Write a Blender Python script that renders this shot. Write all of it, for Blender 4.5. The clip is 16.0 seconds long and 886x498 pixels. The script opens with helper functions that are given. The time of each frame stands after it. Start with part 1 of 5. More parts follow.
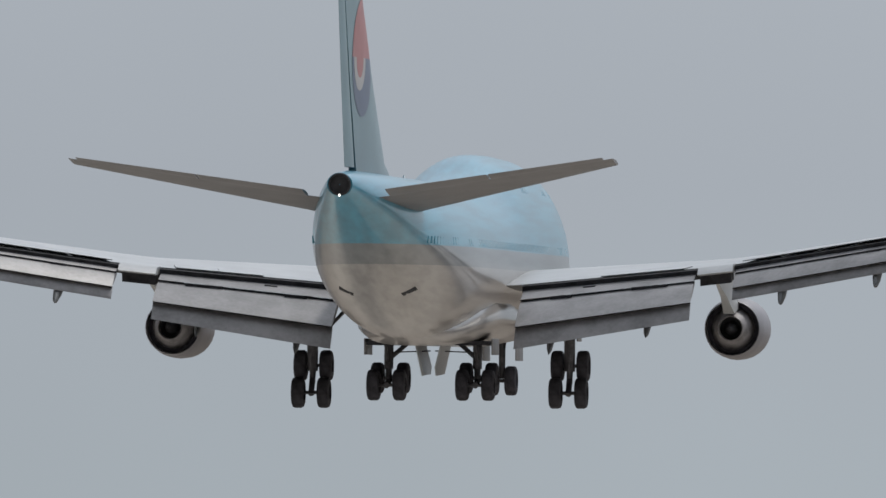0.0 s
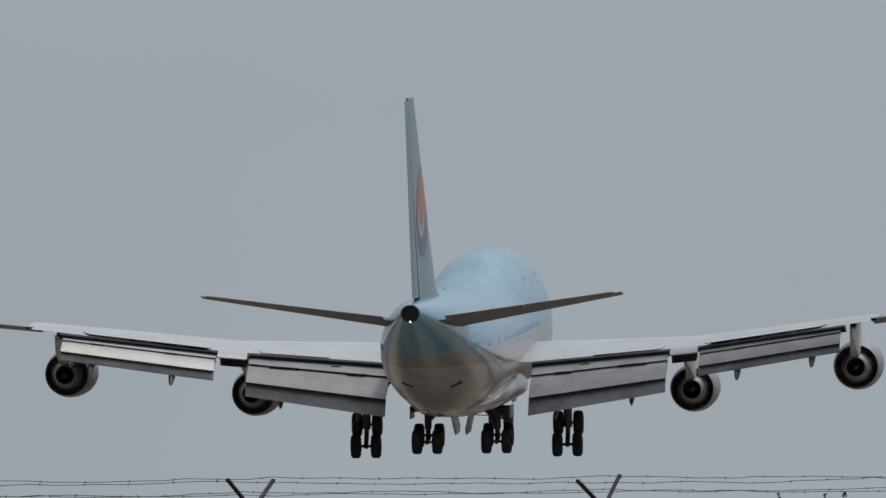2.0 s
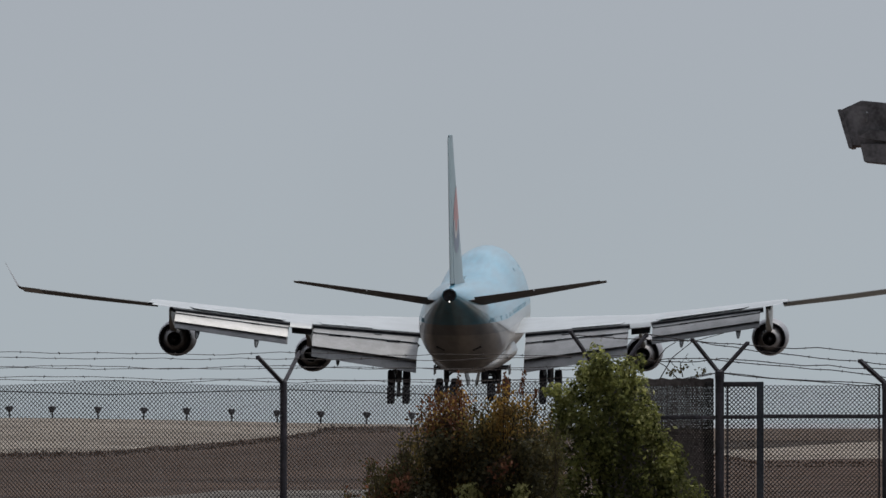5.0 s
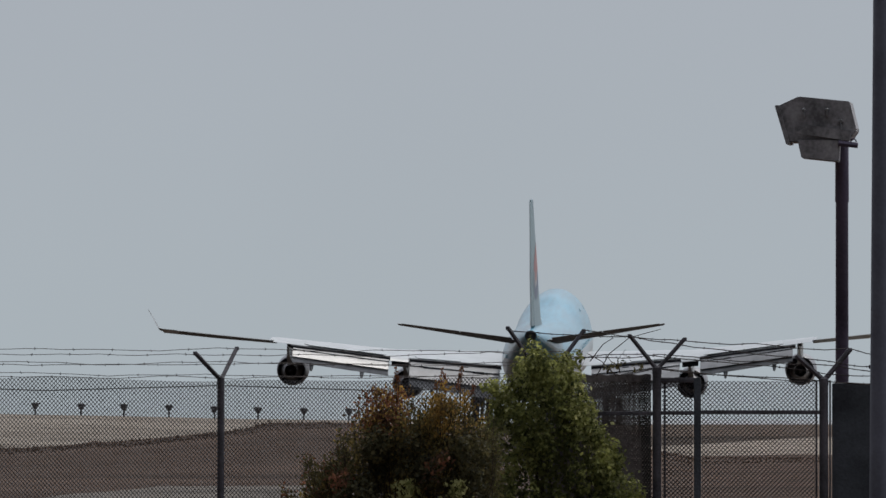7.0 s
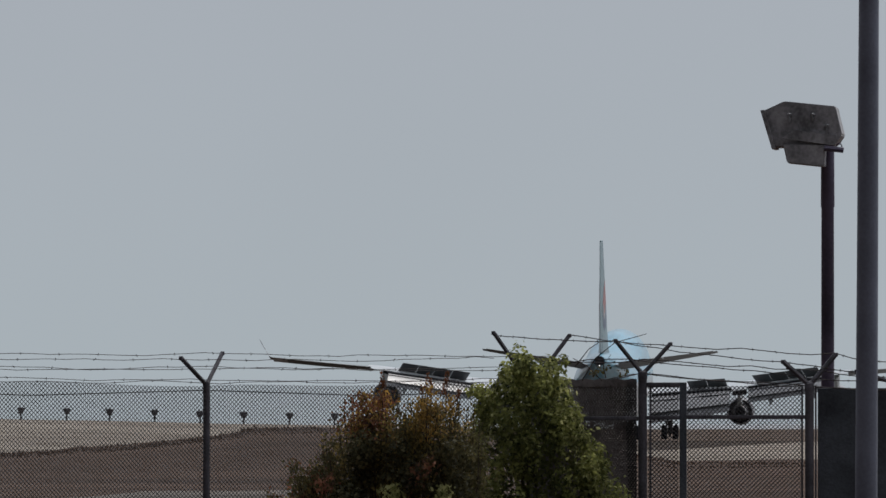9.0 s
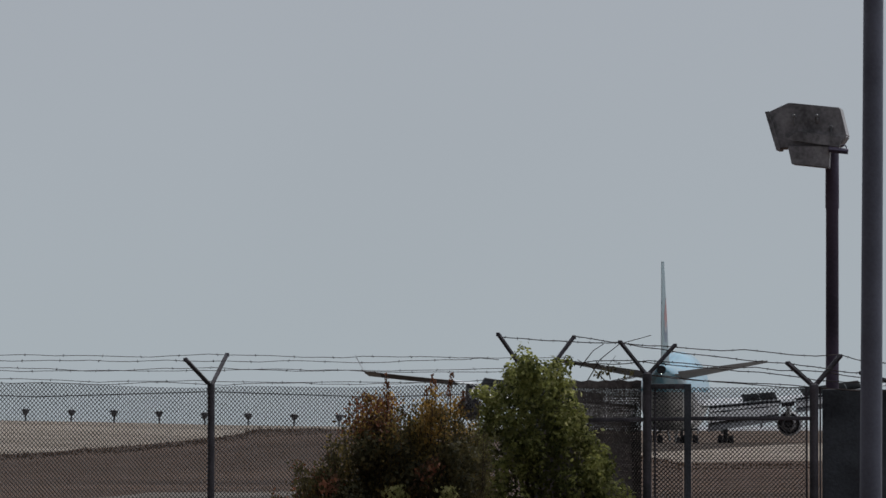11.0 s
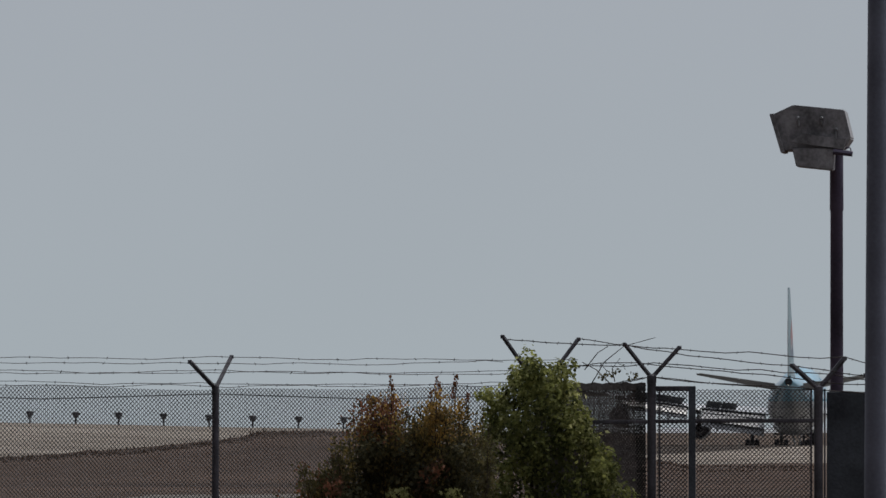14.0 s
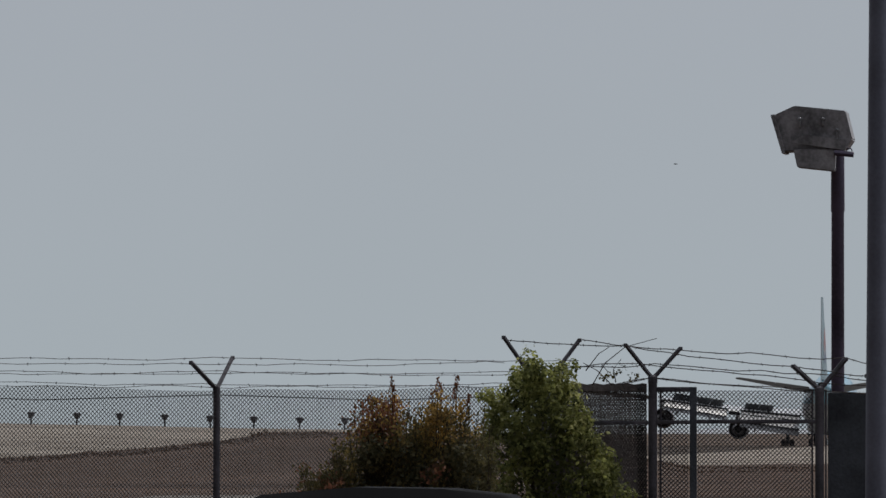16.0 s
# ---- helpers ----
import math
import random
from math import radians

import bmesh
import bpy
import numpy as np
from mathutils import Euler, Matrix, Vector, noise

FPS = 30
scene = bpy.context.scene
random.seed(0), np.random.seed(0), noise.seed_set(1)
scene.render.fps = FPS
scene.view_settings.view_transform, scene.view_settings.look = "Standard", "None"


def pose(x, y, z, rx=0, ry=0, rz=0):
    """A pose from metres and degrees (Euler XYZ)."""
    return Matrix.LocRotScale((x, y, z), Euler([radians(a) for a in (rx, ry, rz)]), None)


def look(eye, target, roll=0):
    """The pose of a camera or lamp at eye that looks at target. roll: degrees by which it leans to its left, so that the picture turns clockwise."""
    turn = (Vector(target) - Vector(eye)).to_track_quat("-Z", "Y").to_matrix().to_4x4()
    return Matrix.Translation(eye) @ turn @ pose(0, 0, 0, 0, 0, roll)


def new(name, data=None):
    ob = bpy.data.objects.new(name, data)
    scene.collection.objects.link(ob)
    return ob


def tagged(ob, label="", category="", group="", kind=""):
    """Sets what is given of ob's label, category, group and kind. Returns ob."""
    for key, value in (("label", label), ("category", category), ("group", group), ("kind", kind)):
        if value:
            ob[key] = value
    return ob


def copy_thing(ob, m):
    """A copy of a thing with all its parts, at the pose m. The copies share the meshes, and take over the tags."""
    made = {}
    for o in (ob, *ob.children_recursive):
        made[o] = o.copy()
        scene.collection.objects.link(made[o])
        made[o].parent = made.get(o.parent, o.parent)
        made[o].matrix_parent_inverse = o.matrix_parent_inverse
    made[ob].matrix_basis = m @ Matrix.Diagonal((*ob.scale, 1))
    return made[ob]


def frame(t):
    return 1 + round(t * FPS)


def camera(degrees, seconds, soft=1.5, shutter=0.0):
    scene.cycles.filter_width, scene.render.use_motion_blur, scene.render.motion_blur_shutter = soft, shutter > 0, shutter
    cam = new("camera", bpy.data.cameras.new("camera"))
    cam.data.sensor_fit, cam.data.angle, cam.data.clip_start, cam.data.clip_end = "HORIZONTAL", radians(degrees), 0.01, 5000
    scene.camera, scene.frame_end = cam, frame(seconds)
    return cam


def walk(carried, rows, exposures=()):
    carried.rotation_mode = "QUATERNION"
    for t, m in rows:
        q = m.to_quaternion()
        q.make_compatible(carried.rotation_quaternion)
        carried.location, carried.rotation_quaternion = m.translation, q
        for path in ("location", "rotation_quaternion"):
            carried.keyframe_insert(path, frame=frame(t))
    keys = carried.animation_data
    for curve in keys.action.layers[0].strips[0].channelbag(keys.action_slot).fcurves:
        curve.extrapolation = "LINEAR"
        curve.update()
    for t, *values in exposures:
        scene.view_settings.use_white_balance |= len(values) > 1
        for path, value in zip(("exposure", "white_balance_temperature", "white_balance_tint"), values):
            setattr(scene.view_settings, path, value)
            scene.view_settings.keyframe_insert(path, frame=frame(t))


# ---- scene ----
EYE = (0.0, 0.0, 3.0)
cam = camera(4.063, 16.0, soft=1.5)

# seconds, tilt, turn, lean of the camera, which stands still and pans
PAN = [
    (0, 91.7158, 7.9162, 0.3),
    (0.5, 91.6122, 7.5114, -0.1),
    (1, 91.6018, 6.9756, -0.8),
    (1.5, 91.4127, 6.4463, -0.8),
    (2, 91.3557, 6.3080, -0.5),
    (2.5, 91.1665, 6.0724, -0.3),
    (3, 91.0032, 5.7249, -0.1),
    (3.5, 90.9058, 5.5439, 0),
    (4, 90.8425, 5.3390, 0),
    (4.5, 90.7941, 5.0600, 0),
    (5.2, 90.7803, 4.7902, 0),
    (6, 90.7674, 4.6538, 0),
    (6.8, 90.7622, 4.5945, 0),
    (7, 90.7635, 4.5623, 0),
    (7.5, 90.7635, 4.5134, 0),
    (8, 90.7699, 4.4889, 0),
    (8.5, 90.7816, 4.4915, 0),
    (9, 90.7855, 4.4966, 0),
    (11.5, 90.7933, 4.5224, 0),
    (12, 90.7946, 4.5275, 0),
    (12.5, 90.7959, 4.5327, 0),
    (13, 90.7933, 4.5353, 0),
    (13.5, 90.7946, 4.5443, 0),
    (14, 90.8023, 4.5379, 0),
    (14.5, 90.8011, 4.5456, 0),
    (15, 90.7985, 4.5430, 0),
    (15.5, 90.7985, 4.5417, 0),
    (16, 90.8062, 4.5430, 0),
]
EXPOSURE = [(0, 0.0), (0.5, -0.06), (1, -0.10), (1.5, -0.17), (2, -0.18), (2.5, -0.21), (3, -0.17), (3.5, -0.10), (4, -0.05), (4.5, -0.02), (7, 0.03), (9, 0.0), (11.5, -0.06), (16, -0.08)]
walk(cam, [(t, pose(*EYE, rx, 0, rz) @ pose(0, 0, 0, 0, 0, lean)) for t, rx, rz, lean in PAN], EXPOSURE)

# ---------------------------------------------------------------- light
SUN_ELEVATION, SUN_AZIMUTH = 52.0, 32.0      # degrees; azimuth clockwise from +y

world = bpy.data.worlds.new("overcast_sky")
scene.world = world
world.use_nodes = True
wn, wl = world.node_tree.nodes, world.node_tree.links
wn.clear()
sky = wn.new("ShaderNodeTexSky")
sky.sky_type, sky.sun_disc = "NISHITA", False
sky.sun_elevation, sky.sun_rotation = radians(SUN_ELEVATION), radians(SUN_AZIMUTH)
sky.air_density, sky.dust_density = 1.5, 4.0
coord = wn.new("ShaderNodeTexCoord")
split = wn.new("ShaderNodeSeparateXYZ")
wl.new(coord.outputs["Generated"], split.inputs[0])
# cloud cover: grey at the horizon, brighter towards the zenith
ramp = wn.new("ShaderNodeValToRGB")
el = ramp.color_ramp.elements
el[0].position, el[0].color = 0.0, (0.394, 0.448, 0.486, 1)
el[1].position, el[1].color = 1.0, (0.79, 0.84, 0.915, 1)
mid = el.new(0.035)
mid.color = (0.367, 0.407, 0.458, 1)
mid = el.new(0.25)
mid.color = (0.473, 0.52, 0.59, 1)
wl.new(split.outputs["Z"], ramp.inputs[0])
cloud = wn.new("ShaderNodeTexNoise")
cloud.inputs["Scale"].default_value, cloud.inputs["Detail"].default_value = 14.0, 3.0
wl.new(coord.outputs["Generated"], cloud.inputs["Vector"])
shade = wn.new("ShaderNodeMapRange")
for k, v in (("From Min", 0.3), ("From Max", 0.7), ("To Min", 0.975), ("To Max", 1.025)):
    shade.inputs[k].default_value = v
wl.new(cloud.outputs["Fac"], shade.inputs["Value"])
# the cover is brighter round the veiled sun and darker away from it
toward = wn.new("ShaderNodeVectorMath")
toward.operation = "DOT_PRODUCT"
az, ev = radians(SUN_AZIMUTH), radians(SUN_ELEVATION)
sun_way = Vector((math.sin(az) * math.cos(ev), math.cos(az) * math.cos(ev), math.sin(ev)))
toward.inputs[1].default_value = sun_way
wl.new(coord.outputs["Generated"], toward.inputs[0])
glow = wn.new("ShaderNodeMapRange")
for k, v in (("From Min", -0.2), ("From Max", 1.0), ("To Min", 0.06), ("To Max", 2.16)):
    glow.inputs[k].default_value = v
wl.new(toward.outputs["Value"], glow.inputs["Value"])
both = wn.new("ShaderNodeMath")
both.operation = "MULTIPLY"
wl.new(shade.outputs["Result"], both.inputs[0])
wl.new(glow.outputs["Result"], both.inputs[1])
tint = wn.new("ShaderNodeVectorMath")
tint.operation = "SCALE"
wl.new(ramp.outputs["Color"], tint.inputs[0])
wl.new(both.outputs[0], tint.inputs["Scale"])
low = wn.new("ShaderNodeVectorMath")
low.operation = "SCALE"
low.inputs["Scale"].default_value = 0.06
wl.new(sky.outputs["Color"], low.inputs[0])
mixed = wn.new("ShaderNodeMix")
mixed.data_type = "RGBA"
mixed.inputs["Factor"].default_value = 0.88
wl.new(low.outputs[0], mixed.inputs["A"])
wl.new(tint.outputs[0], mixed.inputs["B"])
bg = wn.new("ShaderNodeBackground")
bg.inputs["Strength"].default_value = 0.86
wl.new(mixed.outputs["Result"], bg.inputs["Color"])
wo = wn.new("ShaderNodeOutputWorld")
wl.new(bg.outputs[0], wo.inputs["Surface"])

sun_data = bpy.data.lights.new("sun", "SUN")
sun_data.energy, sun_data.angle, sun_data.color = 1.85, radians(6), (1.0, 0.96, 0.90)
sun = new("sun", sun_data)
sun.matrix_world = look(sun_way * 300, (0, 0, 0))


# ---------------------------------------------------------------- materials
def mat(name, color, rough=0.6, metal=0.0, vary=0.12, scale=3.0, fine=40.0, bump=0.15, second=None, island=0.0, coat=0.0):
    """A procedural surface: colour varied at two scales, roughness wear and a fine relief."""
    m = bpy.data.materials.new(name)
    m.use_nodes = True
    n, l = m.node_tree.nodes, m.node_tree.links
    b = n["Principled BSDF"]
    b.inputs["Roughness"].default_value, b.inputs["Metallic"].default_value = rough, metal
    b.inputs["Coat Weight"].default_value = coat
    b.inputs["Specular IOR Level"].default_value = 0.06 if rough > 0.9 else 0.2 if rough > 0.7 else 0.5
    c = n.new("ShaderNodeTexCoord")
    big, small = n.new("ShaderNodeTexNoise"), n.new("ShaderNodeTexNoise")
    big.inputs["Scale"].default_value, big.inputs["Detail"].default_value = scale, 4
    small.inputs["Scale"].default_value, small.inputs["Detail"].default_value = fine, 3
    l.new(c.outputs["Object"], big.inputs["Vector"])
    l.new(c.outputs["Object"], small.inputs["Vector"])
    r = n.new("ShaderNodeValToRGB")
    dark = second or tuple(v * (1 - vary * 1.6) for v in color)
    light = tuple(min(1, v * (1 + vary)) for v in color)
    r.color_ramp.elements[0].position, r.color_ramp.elements[0].color = 0.3, (*dark, 1)
    r.color_ramp.elements[1].position, r.color_ramp.elements[1].color = 0.68, (*light, 1)
    add = n.new("ShaderNodeMath")
    add.operation = "MULTIPLY_ADD"
    add.inputs[1].default_value, add.inputs[2].default_value = 0.35, -0.17
    l.new(small.outputs["Fac"], add.inputs[0])
    tot = n.new("ShaderNodeMath")
    l.new(big.outputs["Fac"], tot.inputs[0])
    l.new(add.outputs[0], tot.inputs[1])
    value = tot.outputs[0]
    if island:
        g = n.new("ShaderNodeNewGeometry")
        k = n.new("ShaderNodeMath")
        k.operation = "MULTIPLY_ADD"
        k.inputs[1].default_value, k.inputs[2].default_value = island, -island / 2
        l.new(g.outputs["Random Per Island"], k.inputs[0])
        t2 = n.new("ShaderNodeMath")
        l.new(value, t2.inputs[0])
        l.new(k.outputs[0], t2.inputs[1])
        value = t2.outputs[0]
    l.new(value, r.inputs[0])
    l.new(r.outputs[0], b.inputs["Base Color"])
    if bump:
        bp = n.new("ShaderNodeBump")
        bp.inputs["Strength"].default_value, bp.inputs["Distance"].default_value = bump, 0.01
        l.new(small.outputs["Fac"], bp.inputs["Height"])
        l.new(bp.outputs[0], b.inputs["Normal"])
    return m


def leaf_mat(name, color, second, through_light=0.45):
    m = mat(name, color, rough=0.72, second=second, scale=5.0, fine=16, bump=0, island=0.28)
    n, l = m.node_tree.nodes, m.node_tree.links
    b = n["Principled BSDF"]
    tr = n.new("ShaderNodeBsdfTranslucent")
    col = b.inputs["Base Color"].links[0].from_socket
    l.new(col, tr.inputs["Color"])
    mx = n.new("ShaderNodeMixShader")
    mx.inputs[0].default_value = through_light
    l.new(b.outputs[0], mx.inputs[1])
    l.new(tr.outputs[0], mx.inputs[2])
    l.new(mx.outputs[0], n["Material Output"].inputs["Surface"])
    return m


def livery_mat():
    """Light blue above, a silver line, pale grey below, by the height on the body; joints and grime."""
    m = mat("fuselage_paint", (0.5, 0.5, 0.5), rough=0.28, vary=0.05, scale=0.5, fine=6, bump=0.02, coat=0.45)
    n, l = m.node_tree.nodes, m.node_tree.links
    b = n["Principled BSDF"]
    b.inputs["Coat Roughness"].default_value = 0.08
    c = n.new("ShaderNodeTexCoord")
    s = n.new("ShaderNodeSeparateXYZ")
    l.new(c.outputs["Object"], s.inputs[0])
    r = n.new("ShaderNodeValToRGB")
    r.color_ramp.interpolation = "CONSTANT"
    e = r.color_ramp.elements
    e[0].position, e[0].color = 0.0, (0.32, 0.303, 0.292, 1)
    e[1].position, e[1].color = 0.51, (0.165, 0.178, 0.188, 1)
    q = e.new(0.59)
    q.color = (0.040, 0.235, 0.345, 1)
    mp = n.new("ShaderNodeMapRange")
    mp.inputs["From Min"].default_value, mp.inputs["From Max"].default_value = 0.0, 10.0
    l.new(s.outputs["Z"], mp.inputs["Value"])
    l.new(mp.outputs["Result"], r.inputs[0])
    dirt = n.new("ShaderNodeMapRange")
    old = b.inputs["Base Color"].links[0].from_socket
    mul = n.new("ShaderNodeMix")
    mul.data_type, mul.blend_type = "RGBA", "OVERLAY"
    mul.inputs["Factor"].default_value = 0.5
    l.new(r.outputs[0], mul.inputs["A"])
    l.new(old, mul.inputs["B"])
    # grime drawn out along the body by the airflow
    mp2 = n.new("ShaderNodeMapping")
    mp2.inputs["Scale"].default_value = (1.6, 0.10, 1.6)
    l.new(c.outputs["Object"], mp2.inputs["Vector"])
    streak = n.new("ShaderNodeTexNoise")
    streak.inputs["Scale"].default_value, streak.inputs["Detail"].default_value = 1.5, 6
    l.new(mp2.outputs["Vector"], streak.inputs["Vector"])
    for k, v in (("From Min", 0.35), ("From Max", 0.62), ("To Min", 0.72), ("To Max", 1.0)):
        dirt.inputs[k].default_value = v
    l.new(streak.outputs["Fac"], dirt.inputs["Value"])
    worn = n.new("ShaderNodeVectorMath")
    worn.operation = "SCALE"
    l.new(mul.outputs["Result"], worn.inputs[0])
    l.new(dirt.outputs["Result"], worn.inputs["Scale"])
    l.new(worn.outputs[0], b.inputs["Base Color"])
    return m


M_BODY = livery_mat()
M_BLUE = mat("light_blue_paint", (0.088, 0.165, 0.195), rough=0.35, vary=0.06, scale=0.6, fine=8, bump=0.02, coat=0.2)
M_WING = mat("grey_wing_paint", (0.37, 0.38, 0.39), rough=0.38, vary=0.08, scale=0.5, fine=5, bump=0.03)
M_FLAP = mat("flap_paint", (0.19, 0.185, 0.19), rough=0.45, vary=0.2, scale=0.7, fine=6, bump=0.04)
M_STAB = mat("stabilizer_paint", (0.125, 0.121, 0.125), rough=0.5, vary=0.10, scale=0.7, fine=6, bump=0.03)
M_UNDER = mat("dark_grey_underside_shade", (0.105, 0.11, 0.115), rough=0.55, vary=0.15, scale=0.8, fine=6, bump=0.03)
M_SLOT_SHADE = mat("black_slot_shade", (0.03, 0.03, 0.034), rough=0.9, vary=0.3, scale=2, fine=14)
M_WELL = mat("dark_recess", (0.035, 0.035, 0.04), rough=0.8, vary=0.3, scale=2, fine=12)
M_NACELLE = mat("nacelle_paint", (0.18, 0.176, 0.195), rough=0.5, vary=0.08, scale=0.8, fine=8, bump=0.03)
M_NOZZLE = mat("heat_stained_metal", (0.21, 0.20, 0.207), rough=0.6, metal=0.35, vary=0.25, scale=2, fine=12)
M_SOOT = mat("sooty_metal", (0.03, 0.03, 0.035), rough=0.7, metal=0.3, vary=0.3, scale=3, fine=15)
M_DUCT = mat("grey_duct_lining", (0.05, 0.048, 0.062), rough=0.6, vary=0.2, scale=2, fine=10)
M_STEEL = mat("gear_steel", (0.09, 0.088, 0.095), rough=0.5, metal=0.4, vary=0.2, scale=3, fine=20)
M_TYRE = mat("tyre_rubber", (0.045, 0.043, 0.05), rough=0.85, vary=0.25, scale=4, fine=30)
M_RED = mat("red_paint", (0.30, 0.115, 0.115), rough=0.4, vary=0.06, scale=1, bump=0)
M_NAVY = mat("blue_emblem_paint", (0.085, 0.11, 0.17), rough=0.4, vary=0.06, scale=1, bump=0)
M_WHITE = mat("white_paint", (0.75, 0.75, 0.75), rough=0.4, vary=0.05, scale=1, bump=0)
M_PALE = mat("dull_white_emblem_paint", (0.34, 0.335, 0.34), rough=0.5, vary=0.06, scale=1, bump=0)
M_GLASS = mat("lamp_glass", (0.75, 0.77, 0.78), rough=0.08, vary=0.04, scale=3, bump=0)
M_TAIL = mat("lit_tail_lamp", (0.8, 0.8, 0.8), rough=0.2, vary=0.02, bump=0)
M_TAIL.node_tree.nodes["Principled BSDF"].inputs["Emission Color"].default_value = (1, 0.97, 0.9, 1)
M_TAIL.node_tree.nodes["Principled BSDF"].inputs["Emission Strength"].default_value = 2.5
M_POST = mat("weathered_fence_steel", (0.078, 0.070, 0.080), rough=0.7, metal=0.2, vary=0.35, scale=5, fine=60, bump=0.3)
M_WIRE = mat("galvanized_wire", (0.064, 0.060, 0.062), rough=0.7, metal=0.2, vary=0.3, scale=4, fine=50, bump=0)
M_BARB = mat("rusty_barbed_wire", (0.06, 0.05, 0.048), rough=0.75, metal=0.3, vary=0.3, scale=6, fine=50, bump=0)
M_LAMP = mat("bronze_lamp_housing", (0.27, 0.255, 0.262), rough=0.55, metal=0.2, vary=0.35, scale=5, fine=40, bump=0.2)
M_LAMPPOLE = mat("dark_lamp_pole", (0.098, 0.080, 0.122), rough=0.55, metal=0.3, vary=0.3, scale=2, fine=40, bump=0.2)
M_POLE = mat("grey_steel_pole", (0.138, 0.142, 0.178), rough=0.5, metal=0.3, vary=0.18, scale=1.5, fine=40, bump=0.2)
M_SCREEN = mat("dark_privacy_screen", (0.060, 0.064, 0.073), rough=0.85, vary=0.3, scale=2.5, fine=50, bump=0.4)
M_NET = mat("faded_brown_windbreak_net", (0.135, 0.116, 0.112), rough=0.9, vary=0.35, scale=2.2, fine=36, bump=0.5)
M_BARK = mat("twig_bark", (0.05, 0.035, 0.028), rough=0.9, vary=0.35, scale=8, fine=60, bump=0.4)
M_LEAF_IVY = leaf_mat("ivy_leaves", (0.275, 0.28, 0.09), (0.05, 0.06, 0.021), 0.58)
M_LEAF_PALE = leaf_mat("pale_and_sunlit_leaves", (0.46, 0.44, 0.20), (0.14, 0.15, 0.05), 0.6)
M_LEAF_OLIVE = leaf_mat("olive_leaves", (0.24, 0.17, 0.055), (0.08, 0.07, 0.03), 0.45)
M_LEAF_AUTUMN = leaf_mat("autumn_leaves", (0.42, 0.25, 0.065), (0.10, 0.068, 0.026))
M_LEAF_RED = leaf_mat("rusty_leaves", (0.21, 0.088, 0.05), (0.055, 0.04, 0.024))
M_LEAF_DARK = leaf_mat("dark_green_leaves", (0.11, 0.092, 0.04), (0.045, 0.042, 0.02), 0.4)
M_LEAF_DEEP = leaf_mat("deep_green_shaded_leaves", (0.115, 0.12, 0.04), (0.035, 0.042, 0.016), 0.5)
M_LEAF_SHADE = leaf_mat("shaded_inner_leaves", (0.06, 0.055, 0.026), (0.028, 0.026, 0.013), 0.3)
M_GRASS = leaf_mat("dead_grass", (0.085, 0.058, 0.042), (0.058, 0.038, 0.029), 0.5)
M_ASPHALT = mat("grey_asphalt", (0.055, 0.055, 0.057), rough=0.92, vary=0.2, scale=0.3, fine=8, bump=0.3)
M_GRAVEL = mat("pale_gravel", (0.15, 0.13, 0.113), rough=0.95, vary=0.25, scale=0.6, fine=9, bump=0.5)
M_CAR = mat("black_car_paint", (0.003, 0.0028, 0.0035), rough=0.92, vary=0.1, scale=1, bump=0)
M_CARGLASS = mat("dark_car_glass", (0.01, 0.012, 0.014), rough=0.06, vary=0.05, scale=1, bump=0)
M_RIM = mat("alloy_rim", (0.35, 0.35, 0.36), rough=0.35, metal=0.8, vary=0.1, scale=4)
M_REDLAMP = mat("red_lamp_glass", (0.16, 0.03, 0.03), rough=0.15, vary=0.1, scale=4, bump=0)
M_FEATHER = mat("dark_feathers", (0.03, 0.028, 0.03), rough=0.85, vary=0.3, scale=20, fine=90)
M_RUNWAY = mat("worn_concrete", (0.235, 0.225, 0.212), rough=0.85, vary=0.2, scale=0.05, fine=0.7, bump=0.1)
M_LIGHT = mat("approach_light_metal", (0.07, 0.07, 0.08), rough=0.6, metal=0.3, vary=0.25, scale=4, fine=30)
M_PANE = mat("tinted_window", (0.10, 0.30, 0.39), rough=0.12, vary=0.1, scale=0.5, bump=0)


